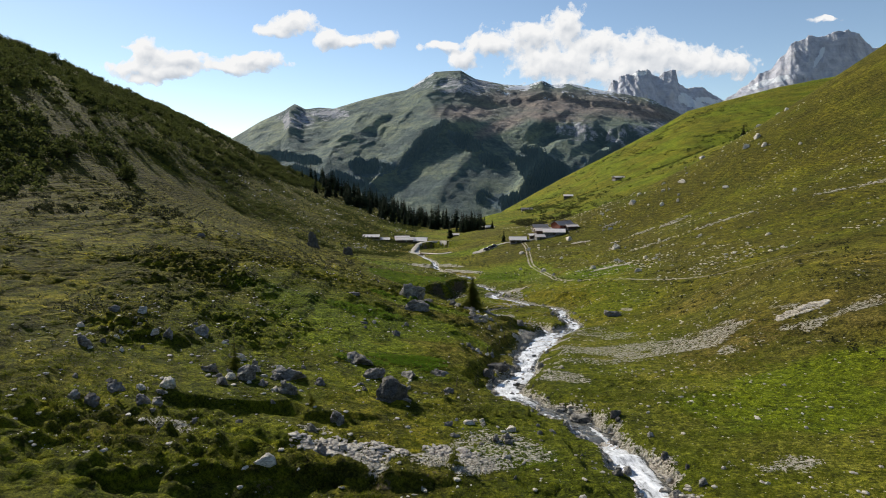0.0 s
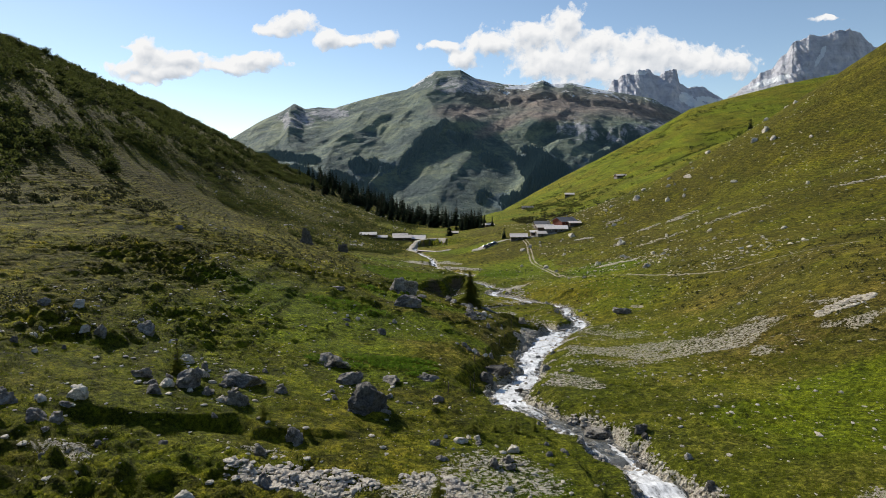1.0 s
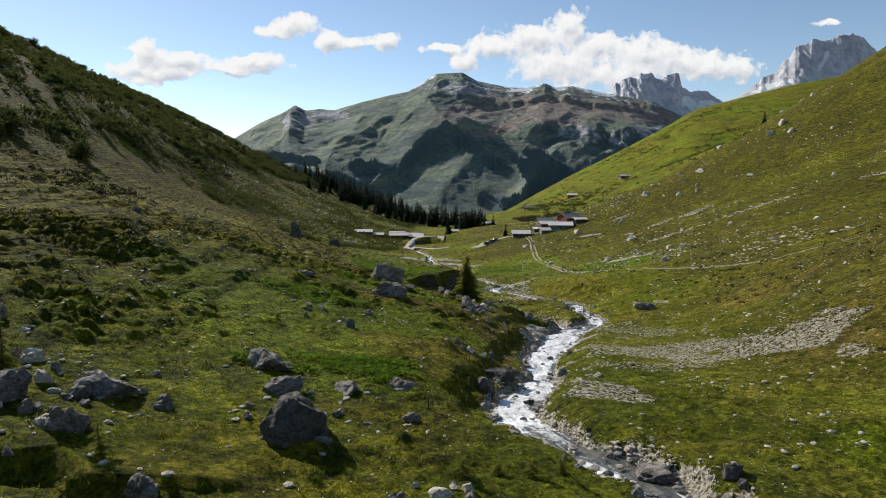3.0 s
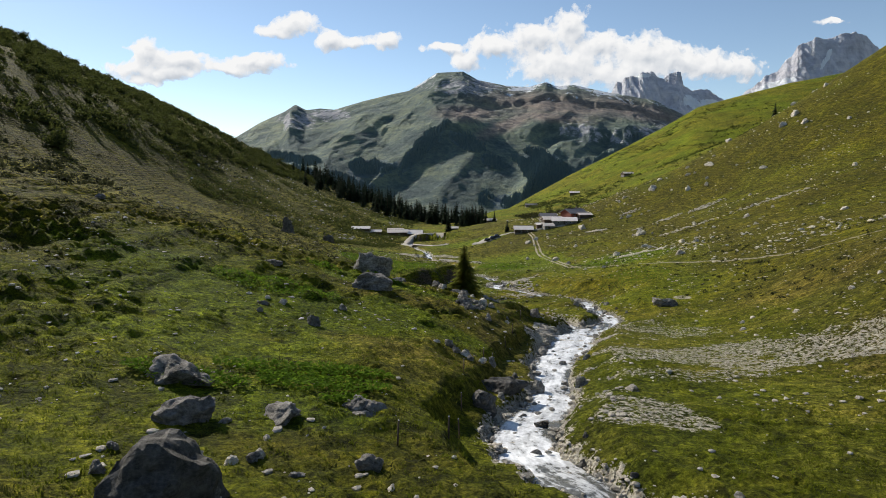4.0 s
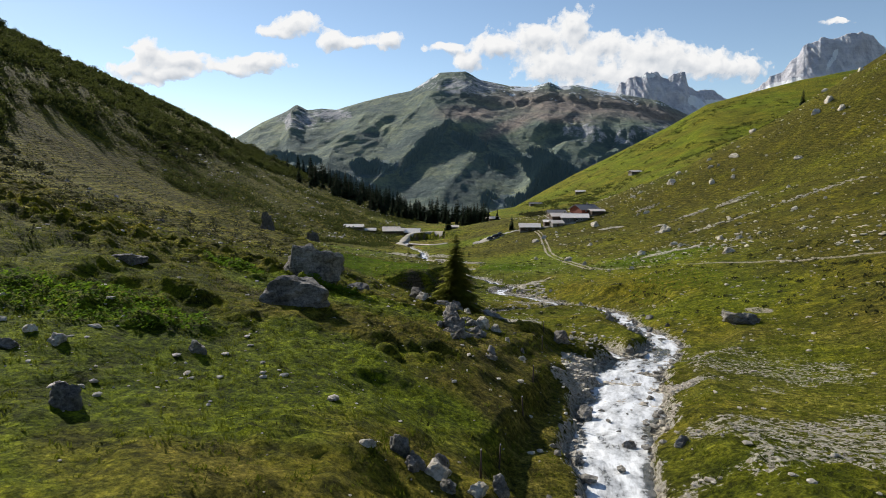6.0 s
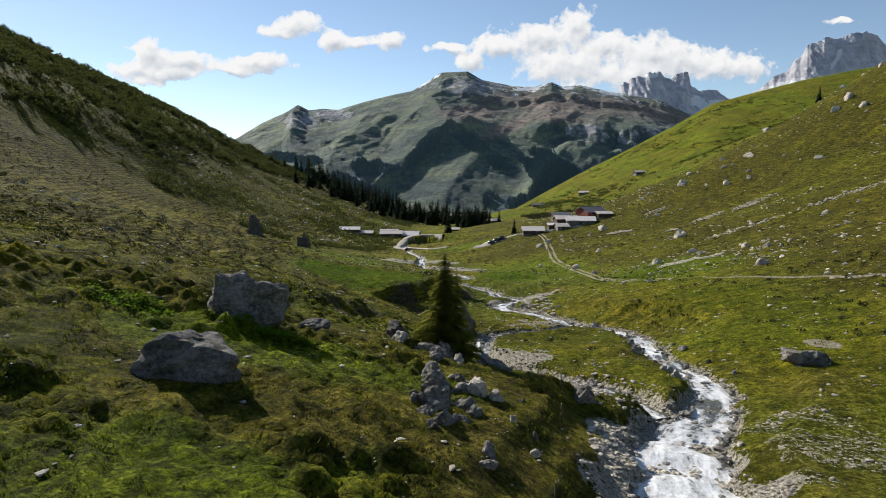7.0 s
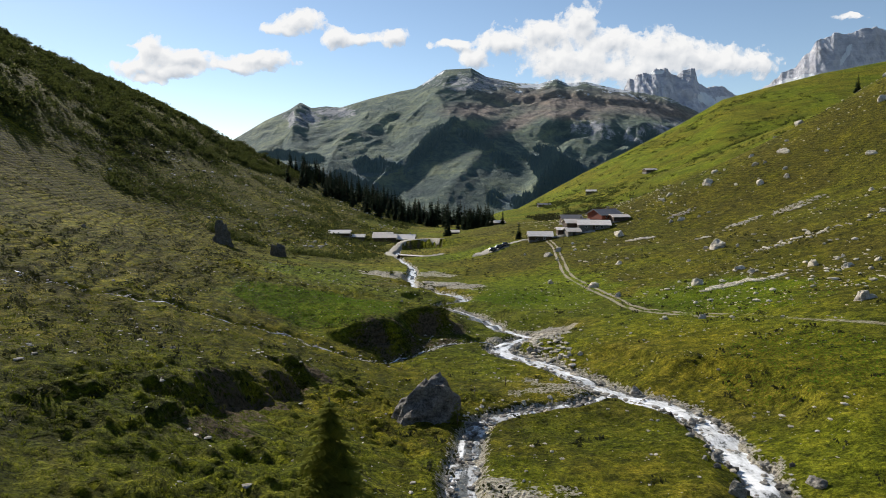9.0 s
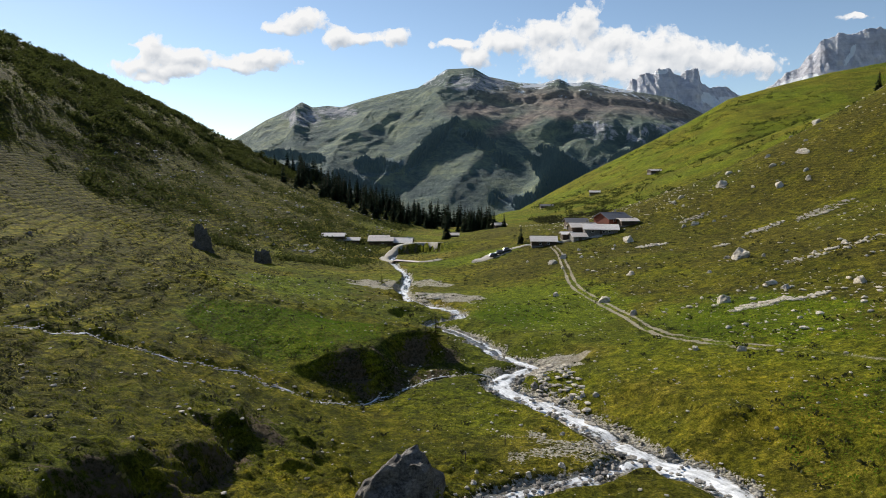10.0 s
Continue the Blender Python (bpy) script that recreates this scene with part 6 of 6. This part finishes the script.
ribbon("road_parking", sampled(((17.0, 337.5), (20.0, 337.0), (24.0, 338.5), (29.0, 342.0)), 1.0), 3.2, 0.08, TRACK, "pale gravel parking place on the slope")
ribbon("road_bridge", sampled(((-3.5, 353.0), (0.5, 353.5), (5.0, 358.0)), 1.0), 1.5, 0.08, TRACK, "short gravel ramp at the bridge")
ribbon("road_yard", sampled(((28.0, 345.0), (36.0, 346.0), (44.0, 342.0), (54.0, 338.0), (62.0, 336.0)), 1.0), 1.6, 0.08, TRACK, "worn earth yard in front of the huts", "yard")
bridge = thing("bridge", pose(-8.0, 355.0, max(height(-13.0, 357.5), height(-3.5, 353.0)) + 0.1, 0, 0, -24), "small plank bridge over the stream", "bridge")
bm = bmesh.new()
for s in (-1.2, 1.2):
    box(bm, -5.6, 5.6, s - 0.15, s + 0.15, -0.45, -0.05)
part("beam", bm, OLD_WOOD, bridge)
for k in range(36):
    bm = bmesh.new()
    box(bm, -5.6 + 0.31 * k, -5.6 + 0.31 * k + 0.28, -1.6, 1.6, -0.05, 0.03)
    part("plank", bm, GREY_ROOF, bridge)


def car_meshes(parent, paint):
    """A small estate car about 4.3 m long, built from lofted outlines."""
    def loft(rows, material, name, label=""):
        bm = bmesh.new()
        rings = [[bm.verts.new((x, s * w, z)) for x, w, z in row] for row in rows for s in (1,)]
        mirror = [[bm.verts.new((x, -w, z)) for x, w, z in row] for row in rows]
        full = [a + b[::-1] for a, b in zip(rings, mirror)]
        for p, q in zip(full, full[1:]):
            for i in range(len(p)):
                j = (i + 1) % len(p)
                bm.faces.new((p[i], p[j], q[j], q[i]))
        bm.faces.new(full[0][::-1]), bm.faces.new(full[-1])
        return part(name, bm, material, parent, label, True)

    def ring(x, w, low, mid, high):
        return [(x, w * 0.86, low), (x, w, low + 0.18), (x, w, mid), (x, w * 0.93, high)]

    loft([ring(-2.12, 0.72, 0.42, 0.55, 0.72), ring(-1.98, 0.83, 0.28, 0.6, 0.92), ring(-1.2, 0.87, 0.26, 0.62, 0.96), ring(0.6, 0.87, 0.26, 0.62, 0.95), ring(1.5, 0.85, 0.26, 0.6, 0.86), ring(2.0, 0.78, 0.3, 0.55, 0.74), ring(2.14, 0.66, 0.42, 0.52, 0.62)], paint, "body")
    loft([[(-1.95, 0.74, 0.90), (-1.95, 0.74, 0.94)], [(-1.62, 0.62, 0.94), (-1.62, 0.62, 1.42)], [(-0.2, 0.66, 0.94), (-0.2, 0.60, 1.50)], [(0.35, 0.66, 0.94), (0.35, 0.58, 1.44)], [(1.15, 0.72, 0.88), (1.15, 0.72, 0.92)]], GLASS_DARK, "windows", "dark glazing all round")
    bm = bmesh.new()
    box(bm, -1.55, 0.35, -0.56, 0.56, 1.43, 1.52)
    bmesh.ops.bevel(bm, geom=bm.edges[:], offset=0.04, segments=2)
    part("roof", bm, paint, parent)
    for wx in (-1.3, 1.32):
        for s in (-1, 1):
            bm = bmesh.new()
            rod(bm, (wx, s * 0.70, 0.31), (wx, s * 0.90, 0.31), 0.31, 0.31, 18)
            wheel = part("wheel", bm, RUBBER, parent, "black rubber tyre", True)
            bm = bmesh.new()
            rod(bm, (wx, s * 0.88, 0.31), (wx, s * 0.915, 0.31), 0.19, 0.16, 12)
            part("rim", bm, METAL, wheel)
    for s in (-1, 1):
        bm = bmesh.new()
        box(bm, 2.02, 2.10, s * 0.5 - 0.14, s * 0.5 + 0.14, 0.58, 0.70)
        part("headlight", bm, WHITE_PAINT, parent)
        bm = bmesh.new()
        box(bm, -2.10, -2.0, s * 0.62 - 0.08, s * 0.62 + 0.08, 0.68, 0.86)
        part("rear_light", bm, RED_WOOD, parent)


for k, (x, y, turn, paint, label) in enumerate(((24.0, 336.0, 62, PAINT_DARK, "black estate car parked on the gravel"), (26.6, 338.6, 60, PAINT_DARK, "dark blue estate car parked in a row"), (29.0, 341.4, 63, PAINT_DARK, "dark grey estate car at the end of the row"))):
    car = thing("parked_car", pose(x, y, height(x, y) + 0.12, 0, 0, turn), label, "car", "parked cars")
    car_meshes(car, paint)

# ---- fence posts along the stream ----
for k, (x, y) in enumerate(((1.4, 62.4), (3.5, 65.4), (4.1, 69.0), (4.3, 73.5), (4.6, 78.6), (6.4, 86.0), (7.4, 90.0), (9.2, 96.4), (10.4, 101.5), (12.6, 112.0), (13.6, 117.5), (9.6, 158.0), (15.0, 173.0), (11.5, 168.5))):
    post = thing("fence_post", pose(x, y, height(x, y) - 0.2, 2.5 * math.sin(k * 2.1), 3.0 * math.cos(k * 1.7), 30 * k), "thin weathered wooden fence post leaning in the turf", "fence post", "fence posts")
    bm = bmesh.new()
    rod(bm, (0, 0, 0), (0, 0, 1.25), 0.045, 0.035, 7)
    part("stake", bm, OLD_WOOD, post, smooth_faces=True)
    bm = bmesh.new()
    rod(bm, (0, 0, 1.249), (0, 0, 1.30), 0.035, 0.012, 7)
    part("tip", bm, GREY_ROOF, post)
